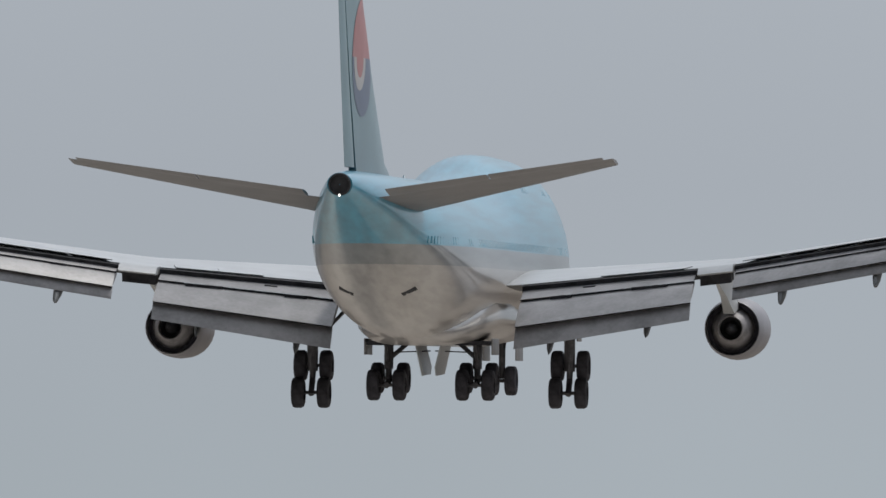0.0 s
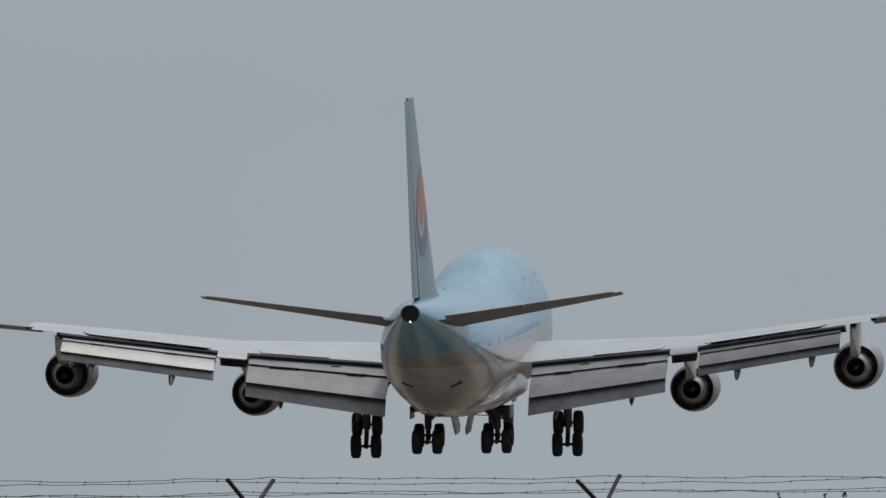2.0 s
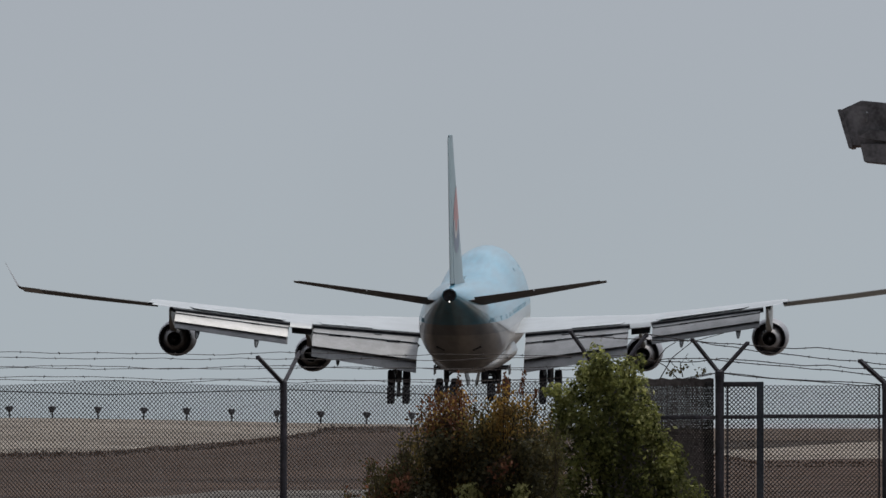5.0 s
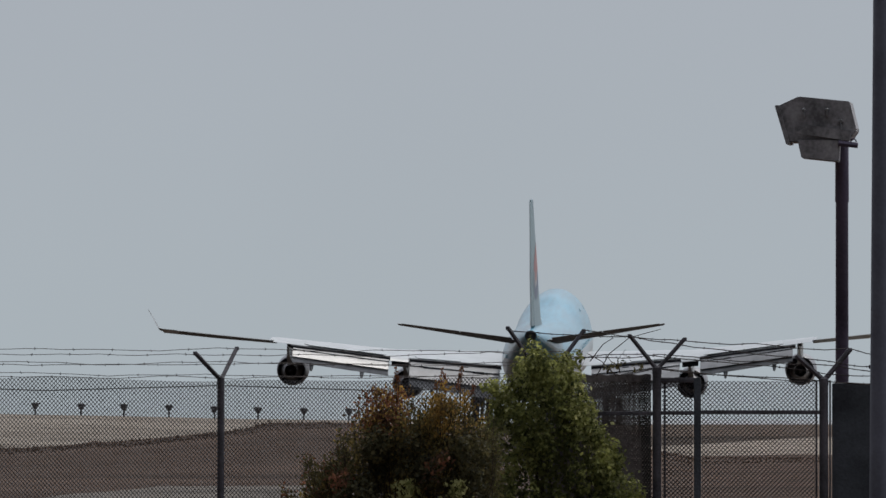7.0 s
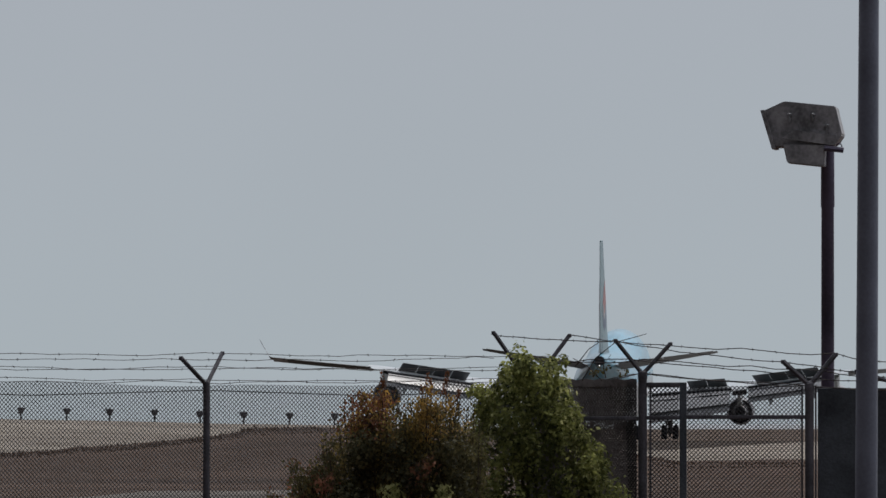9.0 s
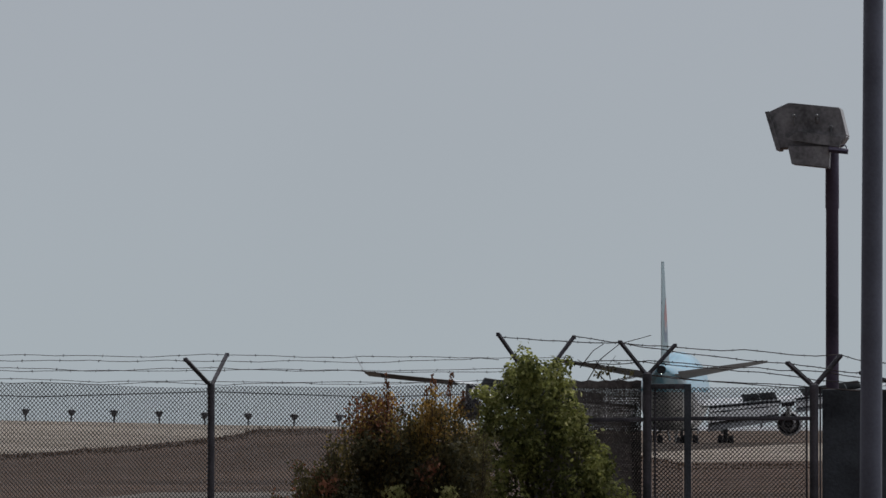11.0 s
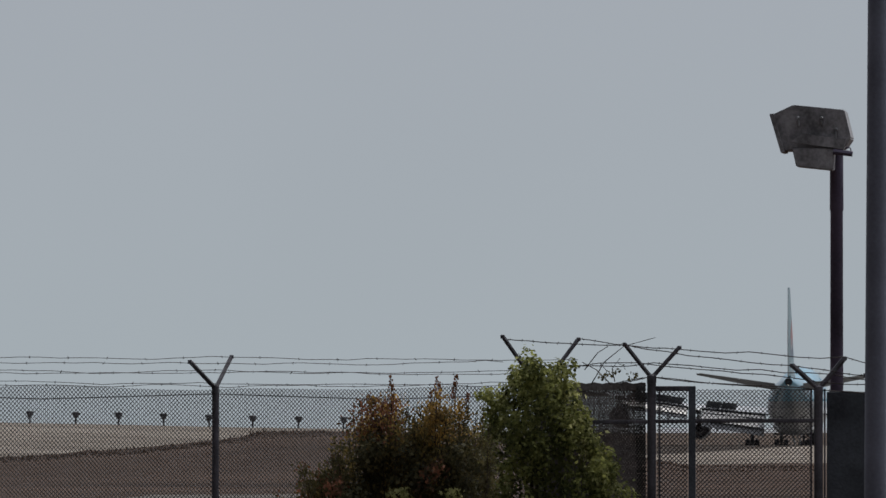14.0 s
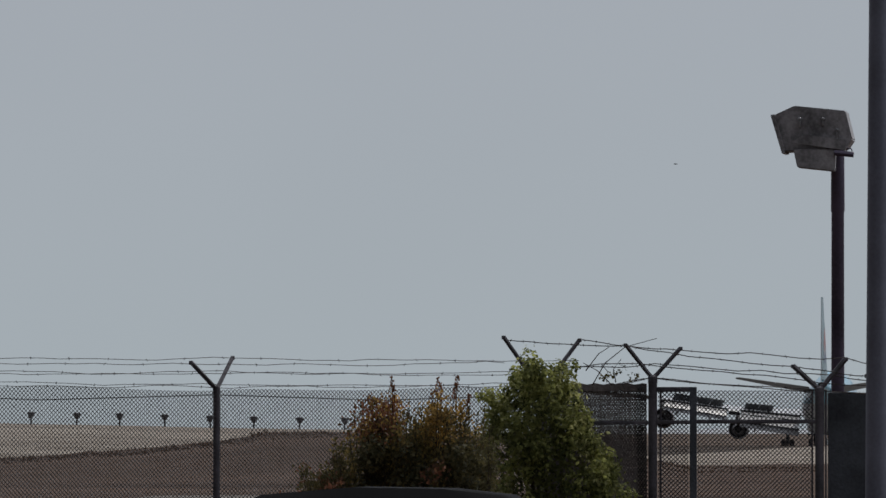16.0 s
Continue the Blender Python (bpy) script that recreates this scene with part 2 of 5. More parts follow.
def ground_mat():
    """Dry brown grass near by, pale sand further out, mixed by two noises."""
    m = mat("dry_ground", (0.080, 0.0525, 0.039), rough=0.95, vary=0.15, second=(0.045, 0.029, 0.0215), scale=0.12, fine=1.6, bump=0.35)
    n, l = m.node_tree.nodes, m.node_tree.links
    b = n["Principled BSDF"]
    old = b.inputs["Base Color"].links[0].from_socket
    c = n.new("ShaderNodeTexCoord")
    s = n.new("ShaderNodeSeparateXYZ")
    l.new(c.outputs["Object"], s.inputs[0])
    nz = n.new("ShaderNodeTexNoise")
    nz.inputs["Scale"].default_value, nz.inputs["Detail"].default_value = 0.02, 5
    l.new(c.outputs["Object"], nz.inputs["Vector"])
    k = n.new("ShaderNodeMath")
    k.operation = "MULTIPLY_ADD"
    k.inputs[1].default_value = 160.0
    l.new(nz.outputs["Fac"], k.inputs[0])
    l.new(s.outputs["Y"], k.inputs[2])

    def band(lo, hi):
        q = n.new("ShaderNodeMapRange")
        q.inputs["From Min"].default_value, q.inputs["From Max"].default_value = lo, hi
        l.new(k.outputs[0], q.inputs["Value"])
        return q.outputs["Result"]

    # the farthest ground is painted pale, in place of haze over it
    near, far, far_haze = band(330, 400), band(1500, 1900), band(2330, 2450)
    # unseen paler sand, added to bounce light onto the airliner's belly
    bounce_zone = band(660, 590)
    # brown grass again behind the sandy rise, up to the slanting edge of the pale verge
    slant = n.new("ShaderNodeMath")
    slant.operation = "MULTIPLY_ADD"
    slant.inputs[1].default_value = 0.018
    l.new(s.outputs["Y"], slant.inputs[0])
    l.new(s.outputs["X"], slant.inputs[2])
    # its unseen part behind the rise is added to dim the airliner's underside
    behind, inside = n.new("ShaderNodeMapRange"), n.new("ShaderNodeMapRange")
    for q, value, lo, hi in ((behind, s.outputs["Y"], 738, 758), (inside, slant.outputs[0], -34.9, -36.4)):
        q.inputs["From Min"].default_value, q.inputs["From Max"].default_value = lo, hi
        l.new(value, q.inputs["Value"])
    field = n.new("ShaderNodeMath")
    field.operation = "MULTIPLY"
    l.new(behind.outputs["Result"], field.inputs[0])
    l.new(inside.outputs["Result"], field.inputs[1])
    sand = n.new("ShaderNodeValToRGB")
    sand.color_ramp.elements[0].position, sand.color_ramp.elements[0].color = 0.35, (0.165, 0.137, 0.113, 1)
    sand.color_ramp.elements[1].position, sand.color_ramp.elements[1].color = 0.65, (0.29, 0.25, 0.21, 1)
    nz2 = n.new("ShaderNodeTexNoise")
    nz2.inputs["Scale"].default_value, nz2.inputs["Detail"].default_value = 0.09, 6
    l.new(c.outputs["Object"], nz2.inputs["Vector"])
    l.new(nz2.outputs["Fac"], sand.inputs[0])
    paler = n.new("ShaderNodeMix")
    paler.data_type = "RGBA"
    l.new(bounce_zone, paler.inputs["Factor"])
    l.new(sand.outputs[0], paler.inputs["A"])
    paler.inputs["B"].default_value = (0.62, 0.57, 0.50, 1)
    for f, colour in ((near, paler.outputs["Result"]), (field.outputs[0], (0.055, 0.041, 0.032, 1)), (far, (0.09, 0.065, 0.05, 1)), (far_haze, (0.30, 0.31, 0.32, 1))):
        mx = n.new("ShaderNodeMix")
        mx.data_type = "RGBA"
        l.new(f, mx.inputs["Factor"])
        l.new(old, mx.inputs["A"])
        if isinstance(colour, tuple):
            mx.inputs["B"].default_value = colour
        else:
            l.new(colour, mx.inputs["B"])
        old = mx.outputs["Result"]
    l.new(old, b.inputs["Base Color"])
    return m


M_GROUND = ground_mat()


# ---------------------------------------------------------------- mesh helpers
def mesh_from(name, bm, material, smooth=35):
    bmesh.ops.recalc_face_normals(bm, faces=bm.faces)
    me = bpy.data.meshes.new(name)
    bm.to_mesh(me)
    bm.free()
    if material:
        for mm in (material if isinstance(material, (list, tuple)) else (material,)):
            me.materials.append(mm)
    if smooth:
        me.shade_smooth()
        me.set_sharp_from_angle(angle=radians(smooth))
    return me


def part(name, bm, material, parent=None, label="", smooth=35, m=None):
    ob = new(name, mesh_from(name, bm, material, smooth))
    if parent:
        ob.parent = parent
    if m is not None:
        ob.matrix_basis = m
    if label:
        tagged(ob, label)
    return ob


def thing(name, m, label, category, group="", kind=""):
    ob = new(name)
    ob.matrix_basis = m
    return tagged(ob, label, category, group, kind)


def loft(rings, bm=None, cap=True, closed=True):
    """A skin over rings of points, each ring with the same count."""
    bm = bm or bmesh.new()
    rows = [[bm.verts.new(p) for p in ring] for ring in rings]
    n = len(rows[0])
    for a, b in zip(rows, rows[1:]):
        for i in range(n if closed else n - 1):
            j = (i + 1) % n
            bm.faces.new((a[i], a[j], b[j], b[i]))
    if cap and closed:
        bm.faces.new(rows[0][::-1])
        bm.faces.new(rows[-1])
    return bm


def circle(c, r, n=16, axis="Y", ry=None):
    ry = r if ry is None else ry
    out = []
    for i in range(n):
        a = 2 * math.pi * i / n
        u, v = r * math.cos(a), ry * math.sin(a)
        out.append({"Y": (c[0] + u, c[1], c[2] + v), "X": (c[0], c[1] + u, c[2] + v), "Z": (c[0] + u, c[1] + v, c[2])}[axis])
    return out


def tube(points, r, n=8, bm=None, r_end=None):
    """A round bar along points, tapered to r_end."""
    pts = [Vector(p) for p in points]
    rings = []
    for i, p in enumerate(pts):
        d = (pts[min(i + 1, len(pts) - 1)] - pts[max(i - 1, 0)]).normalized()
        side = d.cross(Vector((0, 0, 1)) if abs(d.z) < 0.9 else Vector((1, 0, 0))).normalized()
        up = side.cross(d)
        k = i / max(1, len(pts) - 1)
        rr = r + ((r_end if r_end is not None else r) - r) * k
        rings.append([p + side * rr * math.cos(2 * math.pi * j / n) + up * rr * math.sin(2 * math.pi * j / n) for j in range(n)])
    return loft(rings, bm)


def box(lo, hi, bm=None, bevel=0.0):
    fresh = bmesh.new()
    (x0, y0, z0), (x1, y1, z1) = lo, hi
    bmesh.ops.create_cube(fresh, size=1, matrix=Matrix.Translation(((x0 + x1) / 2, (y0 + y1) / 2, (z0 + z1) / 2)) @ Matrix.Diagonal((x1 - x0, y1 - y0, z1 - z0, 1)))
    if bevel:
        bmesh.ops.bevel(fresh, geom=list(fresh.edges), offset=bevel, segments=2, affect="EDGES", profile=0.6)
    if bm is None:
        return fresh
    me = bpy.data.meshes.new("tmp")
    fresh.to_mesh(me)
    fresh.free()
    bm.from_mesh(me)
    bpy.data.meshes.remove(me)
    return bm


def lerp_table(table, s):
    """Values of a table of rows (s, a, b, ...), smoothly between its rows."""
    if s <= table[0][0]:
        return table[0][1:]
    for a, b in zip(table, table[1:]):
        if s <= b[0]:
            k = (s - a[0]) / (b[0] - a[0])
            return tuple(u + (v - u) * k for u, v in zip(a[1:], b[1:]))
    return table[-1][1:]


# ---------------------------------------------------------------- ground
def smooth(a, b, v):
    k = min(1, max(0, (v - a) / (b - a)))
    return k * k * (3 - 2 * k)


RUN = [(0, 1.0), (900, 1.0), (1040, 1.05), (1130, 1.05), (1195, 0.85), (1290, 0.4), (1373, 0.19), (1440, 0.22), (1480, -0.02), (1515, -0.36), (1640, -0.4), (1800, -0.52), (2000, -0.4)]
# height of the brown bank's crest by bearing
BANK = [(-0.20, 2.25), (-0.114, 2.37), (-0.1095, 2.43), (-0.108, 2.49), (-0.107, 2.47), (-0.105, 2.50), (-0.0986, 2.64), (-0.0952, 2.74), (-0.0943, 2.82), (-0.089, 2.86), (-0.070, 2.66), (-0.060, 2.22), (-0.052, 2.23), (-0.045, 2.26), (0.1, 2.2)]

SAND = [(-0.20, 3.2), (-0.13, 3.12), (-0.115, 3.06), (-0.105, 2.93), (-0.097, 2.80), (-0.088, 2.7), (-0.08, 2.55)]   # crest of the sandy rise


def ground_height(x, y):
    u = x / max(y, 40.0)
    z = 1.3 - 0.45 * smooth(40, 80, y) + 1.3 * smooth(99, 140, y)
    crest = lerp_table(BANK, u)[0]
    z += (crest - 2.15) * smooth(168, 215, y)
    field = lerp_table(RUN, y)[0]
    sand = 1 - smooth(-0.083, -0.065, u)
    berm = field + (1.45 - field) * smooth(380, 560, y) * (1 - smooth(860, 1100, y)) * sand
    berm += sand * (lerp_table(SAND, u)[0] - 1.45) * smooth(580, 690, y) * (1 - smooth(735, 850, y))
    k = smooth(235, 330, y)
    z = z * (1 - k) + berm * k
    z += 1.75 * smooth(1850, 2250, y)
    if 120 < y < 1000:
        z += 0.05 * noise.noise((x * 0.11, y * 0.05, 0)) + 0.03 * noise.noise((x * 0.6, y * 0.2, 3))
    return z


def make_ground():
    ys = [-300, -100, -20, 20] + list(range(40, 240, 4)) + list(range(240, 420, 15)) + list(range(420, 860, 10)) + list(range(860, 2300, 20)) + list(range(2300, 4900, 300)) + [4900]
    us = sorted(set([-6, -3, -1.5, -0.8, -0.4, -0.25] + [round(-0.18 + 0.004 * i, 4) for i in range(60)] + [round(-0.12 + 0.001 * i, 4) for i in range(80)] + [0.1, 0.2, 0.5, 1, 2, 4, 6]))
    verts, faces = [], []
    for y in ys:
        for u in us:
            x = u * max(abs(y), 60)
            verts.append((x, y, ground_height(x, y)))
    n = len(us)
    for i in range(len(ys) - 1):
        for j in range(n - 1):
            a = i * n + j
            faces.append((a, a + 1, a + n + 1, a + n))
    me = bpy.data.meshes.new("ground")
    me.from_pydata(verts, [], faces)
    me.materials.append(M_GROUND)
    me.shade_smooth()
    return tagged(new("ground", me), "dry brown grass and pale sandy airfield ground", "ground", kind="structure")


make_ground()


def make_strip(name, label, x1, y0, y1, material, lift=0.03, step=15):
    """A paved strip that follows the runway's fall; its left edge keeps the landing's heading."""
    bm = bmesh.new()
    rows = []
    y = y0
    while y <= y1:
        z = lerp_table(RUN, y)[0] + lift
        x0 = -90.0 - 0.0172 * (y - 1532)
        rows.append([(x0, y, z - 0.5), (x0, y, z), ((x0 + x1) / 2, y, z), (x1, y, z), (x1, y, z - 0.5)])
        y += step
    loft(rows, bm, cap=False, closed=False)
    ob = part(name, bm, material)
    return tagged(ob, label, "runway", kind="structure")


def make_road():
    bm = bmesh.new()
    rows = []
    for i in range(49):
        x = -240 + 10 * i
        rows.append([(x, y, ground_height(x, y) + dz) for y, dz in ((70.6, -0.2), (70.6, 0.03), (72.6, 0.05), (75.0, 0.06), (77.4, 0.05), (79.4, 0.03), (79.4, -0.2))])
    loft(rows, bm, cap=False, closed=False)
    tagged(part("road", bm, M_ASPHALT), "grey asphalt road along the airport fence", "road", kind="structure")


make_road()


def make_track():
    """A pale gravel track that climbs the foot of the bank."""
    bm = bmesh.new()
    rows = []
    for i in range(61):
        k = i / 60
        y = 116 + 28 * k
        x = -13.0 - 0.3 * k + 0.25 * math.sin(9 * k)
        rows.append([(x + dx, y, ground_height(x + dx, y) + lift) for dx, lift in ((-1.7, -0.1), (-1.6, 0.05), (-0.6, 0.06), (0.6, 0.06), (1.6, 0.05), (1.7, -0.1))])
    loft(rows, bm, cap=False, closed=False)
    tagged(part("gravel_track", bm, M_GRAVEL), "pale gravel track below the brown bank", "track", kind="structure")


make_track()
make_strip("runway", "pale worn concrete runway", -45, 1135, 1985, M_RUNWAY)


# ---------------------------------------------------------------- airliner
def fore(s):
    return 33.4 - s


BODY = [  # station, half width, bottom, top, height of the widest point
    (0.0, 0.05, 4.55, 4.65, 4.6), (0.6, 0.75, 3.8, 5.5, 4.6), (1.6, 1.35, 3.2, 6.4, 4.7), (3.2, 2.05, 2.65, 7.7, 5.0), (5.0, 2.6, 2.35, 9.0, 5.3),
    (7.0, 2.95, 2.15, 9.75, 5.45), (10.0, 3.15, 2.05, 10.2, 5.5), (13.0, 3.25, 2.0, 10.32, 5.5), (22.0, 3.25, 2.0, 10.32, 5.5), (25.5, 3.25, 2.0, 10.1, 5.5),
    (28.5, 3.25, 2.0, 9.4, 5.5), (31.0, 3.25, 2.0, 9.0, 5.5), (34.0, 3.25, 2.0, 8.85, 5.5), (45.0, 3.25, 2.0, 8.85, 5.5), (49.0, 3.2, 2.25, 8.85, 5.55),
    (53.0, 2.98, 3.05, 8.85, 5.8), (57.0, 2.55, 4.15, 8.87, 6.3), (60.5, 2.05, 5.2, 8.88, 6.9), (63.5, 1.55, 6.15, 8.88, 7.4), (66.0, 1.05, 6.95, 8.85, 7.85),
    (67.8, 0.70, 7.55, 8.78, 8.15), (68.6, 0.52, 7.78, 8.72, 8.25)]


def body_ring(s, w, zb, zt, zm, n=40):
    out = []
    for i in range(n):
        a = 2 * math.pi * i / n
        sa = math.sin(a)
        out.append((w * math.cos(a), fore(s), zm + (zt - zm) * sa if sa > 0 else zm + (zm - zb) * sa))
    return out


def airfoil(le, te, thick, n=9):
    """A ring of points from trailing edge over the top to the leading edge and back; le and te are (x, y, z)."""
    le, te = Vector(le), Vector(te)
    chord = te - le
    up = Vector((0, 0, 1))
    c = chord.length
    top, bot = [], []
    for i in range(n + 1):
        k = (i / n) ** 1.5
        h = thick * c * (2.9 * math.sqrt(k) * (1 - k) * 0.5 + 0.012)
        top.append(le + chord * k + up * h * 0.62)
        bot.append(le + chord * k - up * h * 0.42)
    return [tuple(p) for p in top[::-1]] + [tuple(p) for p in bot[1:]]


WS = 1.05   # half-span factor
#       span,  lead st, fixed trailing st, z lead, z trail, thickness
WING = [(2.6, 19.6, 34.8, 4.72, 4.42, 0.105), (3.6, 20.6, 35.0, 4.80, 4.47, 0.105), (12.0, 28.6, 37.1, 5.44, 5.27, 0.092), (13.2, 29.7, 37.9, 5.60, 5.43, 0.09),
        (21.6, 37.1, 42.6, 6.88, 6.76, 0.085), (22.2, 37.65, 43.6, 6.92, 6.86, 0.08)]
OUTER = [(21.9, 37.4, 44.0, 6.50, 6.99, 0.055), (26.4, 41.3, 46.4, 7.13, 7.65, 0.052), (29.3, 43.9, 48.26, 7.60, 8.11, 0.049), (30.6, 45.1, 49.1, 7.82, 8.31, 0.048)]   # washed-out outer panel


def wing_at(y):
    return lerp_table(WING, y)


def wing_top(y, st):
    """Height of the wing's upper surface at a station."""
    le, te, zl, zt, th = wing_at(y)
    c, k = te - le, (st - le) / (te - le)
    return zl + (zt - zl) * k + 0.62 * th * c * (1.45 * math.sqrt(k) * (1 - k) + 0.012)


def make_wing(side, plane):
    def ring(y, pts):
        return [(side * y * WS, fore(st), z) for st, z in pts]

    bm = bmesh.new()
    loft([airfoil((side * y * WS, fore(le), zl), (side * y * WS, fore(te), zt), th) for y, le, te, zl, zt, th in WING], bm)
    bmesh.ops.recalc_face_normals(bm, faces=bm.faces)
    # downward faces get a darker colour, painting the shade under the wing
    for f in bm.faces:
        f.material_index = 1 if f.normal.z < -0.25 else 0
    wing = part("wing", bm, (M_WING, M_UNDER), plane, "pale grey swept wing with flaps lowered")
    # dark bar in the cove behind the fixed wing, standing in for its shade
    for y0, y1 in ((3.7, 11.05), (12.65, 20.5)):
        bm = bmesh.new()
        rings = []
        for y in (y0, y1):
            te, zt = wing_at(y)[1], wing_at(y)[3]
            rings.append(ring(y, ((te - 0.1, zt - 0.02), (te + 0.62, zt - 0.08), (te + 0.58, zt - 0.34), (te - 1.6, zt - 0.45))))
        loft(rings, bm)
        part("flap_cove_shade", bm, M_SLOT_SHADE, wing)
    # triple-slotted flaps: three slabs each, with black bars as painted shade in the two slots
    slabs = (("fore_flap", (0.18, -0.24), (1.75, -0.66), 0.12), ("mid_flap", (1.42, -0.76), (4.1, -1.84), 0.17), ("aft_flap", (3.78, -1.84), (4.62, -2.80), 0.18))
    for y0, y1, k0, k1 in ((3.75, 11.0, 1.0, 0.80), (12.7, 20.3, 0.56, 0.50)):
        for name, (a0, b0), (a1, b1), th in slabs:
            bm, shade_bar = bmesh.new(), bmesh.new()
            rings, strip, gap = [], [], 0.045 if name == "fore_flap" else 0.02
            for q in range(5):
                y = y0 + (y1 - y0) * q / 4
                k = k0 + (k1 - k0) * q / 4
                te, zt = wing_at(y)[1], wing_at(y)[3]
                rings.append(airfoil((side * y * WS, fore(te + a0 * k), zt + b0 * k), (side * y * WS, fore(te + a1 * k), zt + b1 * k), th, 7))
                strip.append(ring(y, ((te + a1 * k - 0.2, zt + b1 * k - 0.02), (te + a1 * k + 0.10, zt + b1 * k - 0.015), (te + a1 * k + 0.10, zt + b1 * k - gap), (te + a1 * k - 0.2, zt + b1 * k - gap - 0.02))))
            loft(rings, bm)
            flap = part(name, bm, M_FLAP, wing)
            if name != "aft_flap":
                loft(strip, shade_bar)
                part("slot_shade", shade_bar, M_SLOT_SHADE, flap)
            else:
                shade_bar.free()
    # openings in the flaps over their tracks, put in as shade-dark blocks
    for y0, y1, a, b, k in ((5.0, 5.9, 1.9, -0.69, 0.96), (8.4, 9.9, 1.9, -0.69, 0.86), (14.6, 15.2, 1.9, -0.69, 0.55), (18.3, 18.9, 1.9, -0.69, 0.52), (6.3, 6.8, 1.0, -0.38, 0.93)):
        bm = bmesh.new()
        loft([ring(y, [(wing_at(y)[1] + (a + da) * k, wing_at(y)[3] + b * k + db) for da, db in ((-0.3, 0.02), (0.05, 0.02), (0.05, -0.13), (-0.3, -0.13))]) for y in (y0, y1)], bm)
        part("track_opening_shade", bm, M_SLOT_SHADE, wing)
    # inboard aileron between the flaps, over a dark block painting its bay's shade
    for name, y0, y1, prof, mt in (("inboard_aileron", 11.12, 12.6, ((-0.7, 0.07), (0.9, -0.02), (1.35, -0.30), (1.3, -0.36), (-0.7, -0.25)), M_WING), ("aileron_bay", 11.2, 12.5, ((-0.6, -0.26), (0.9, -0.33), (0.8, -0.78), (-0.6, -0.62)), M_WELL)):
        bm = bmesh.new()
        loft([ring(y, [(wing_at(y)[1] + a, wing_at(y)[3] + b) for a, b in prof]) for y in (y0, y1)], bm)
        part(name, bm, mt, wing)
    # outer panel with its aileron and winglet; it flexes down once the wheels carry the weight
    bm = bmesh.new()
    loft([airfoil((side * y * WS, fore(le), zl), (side * y * WS, fore(te), zt), th) for y, le, te, zl, zt, th in OUTER], bm)
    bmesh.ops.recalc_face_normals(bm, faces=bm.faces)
    # the underside's shade is put into its colour, except at the tip
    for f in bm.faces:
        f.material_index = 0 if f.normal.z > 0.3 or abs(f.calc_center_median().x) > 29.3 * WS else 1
    outer = part("outer_wing", bm, (M_WING, M_UNDER), plane, "upswept outer wing, shaded dark below")
    root = pose(side * 21.9 * WS, 0, 6.8)
    MOVES.append((outer, pose(0, 0, 0), root @ pose(0, 0, 0, 0, side * 2.6, 0) @ root.inverted(), 6.2, 8.2))
    bm = bmesh.new()
    rings = []
    for y in (22.0, 26.4, 29.3):
        le, te, zl, zt, th = lerp_table(OUTER, y)
        rings.append(airfoil((side * y * WS, fore(te - 0.2), zt - 0.03), (side * y * WS, fore(te + 0.7), zt - 0.01), 0.13, 6))
    loft(rings, bm)
    part("aileron", bm, M_UNDER, outer)
    bm = bmesh.new()
    loft([airfoil((side * (30.6 + dx) * WS, fore(45.2 + ds), 7.90 + dz), (side * (30.6 + dx) * WS, fore(49.1 + ds * 0.45), 8.28 + dz), 0.07, 5) for dx, ds, dz in ((-0.1, 0, 0), (0.25, 0.5, 0.15), (0.95, 3.4, 1.85))], bm)
    part("winglet", bm, M_FLAP, outer)
    # flap track fairings
    for y, drop, ln in ((5.2, 2.25, 4.4), (9.2, 1.95, 4.0), (14.8, 1.30, 3.4), (18.8, 1.22, 3.2)):
        le, te, zl, zt, th = wing_at(y)
        bm = bmesh.new()
        rings = []
        for k, r in ((0.0, 0.08), (0.2, 0.24), (0.5, 0.34), (0.8, 0.30), (0.94, 0.19), (1.0, 0.03)):
            cy, cz = te - 1.6 + ln * 1.35 * k, zt - 0.55 - drop * 1.15 * k ** 1.6
            rings.append(circle((side * y * WS, fore(cy), cz), r * 0.62, 10, "Y", r))
        loft(rings, bm)
        part("flap_track_fairing", bm, M_UNDER, wing)
    return wing


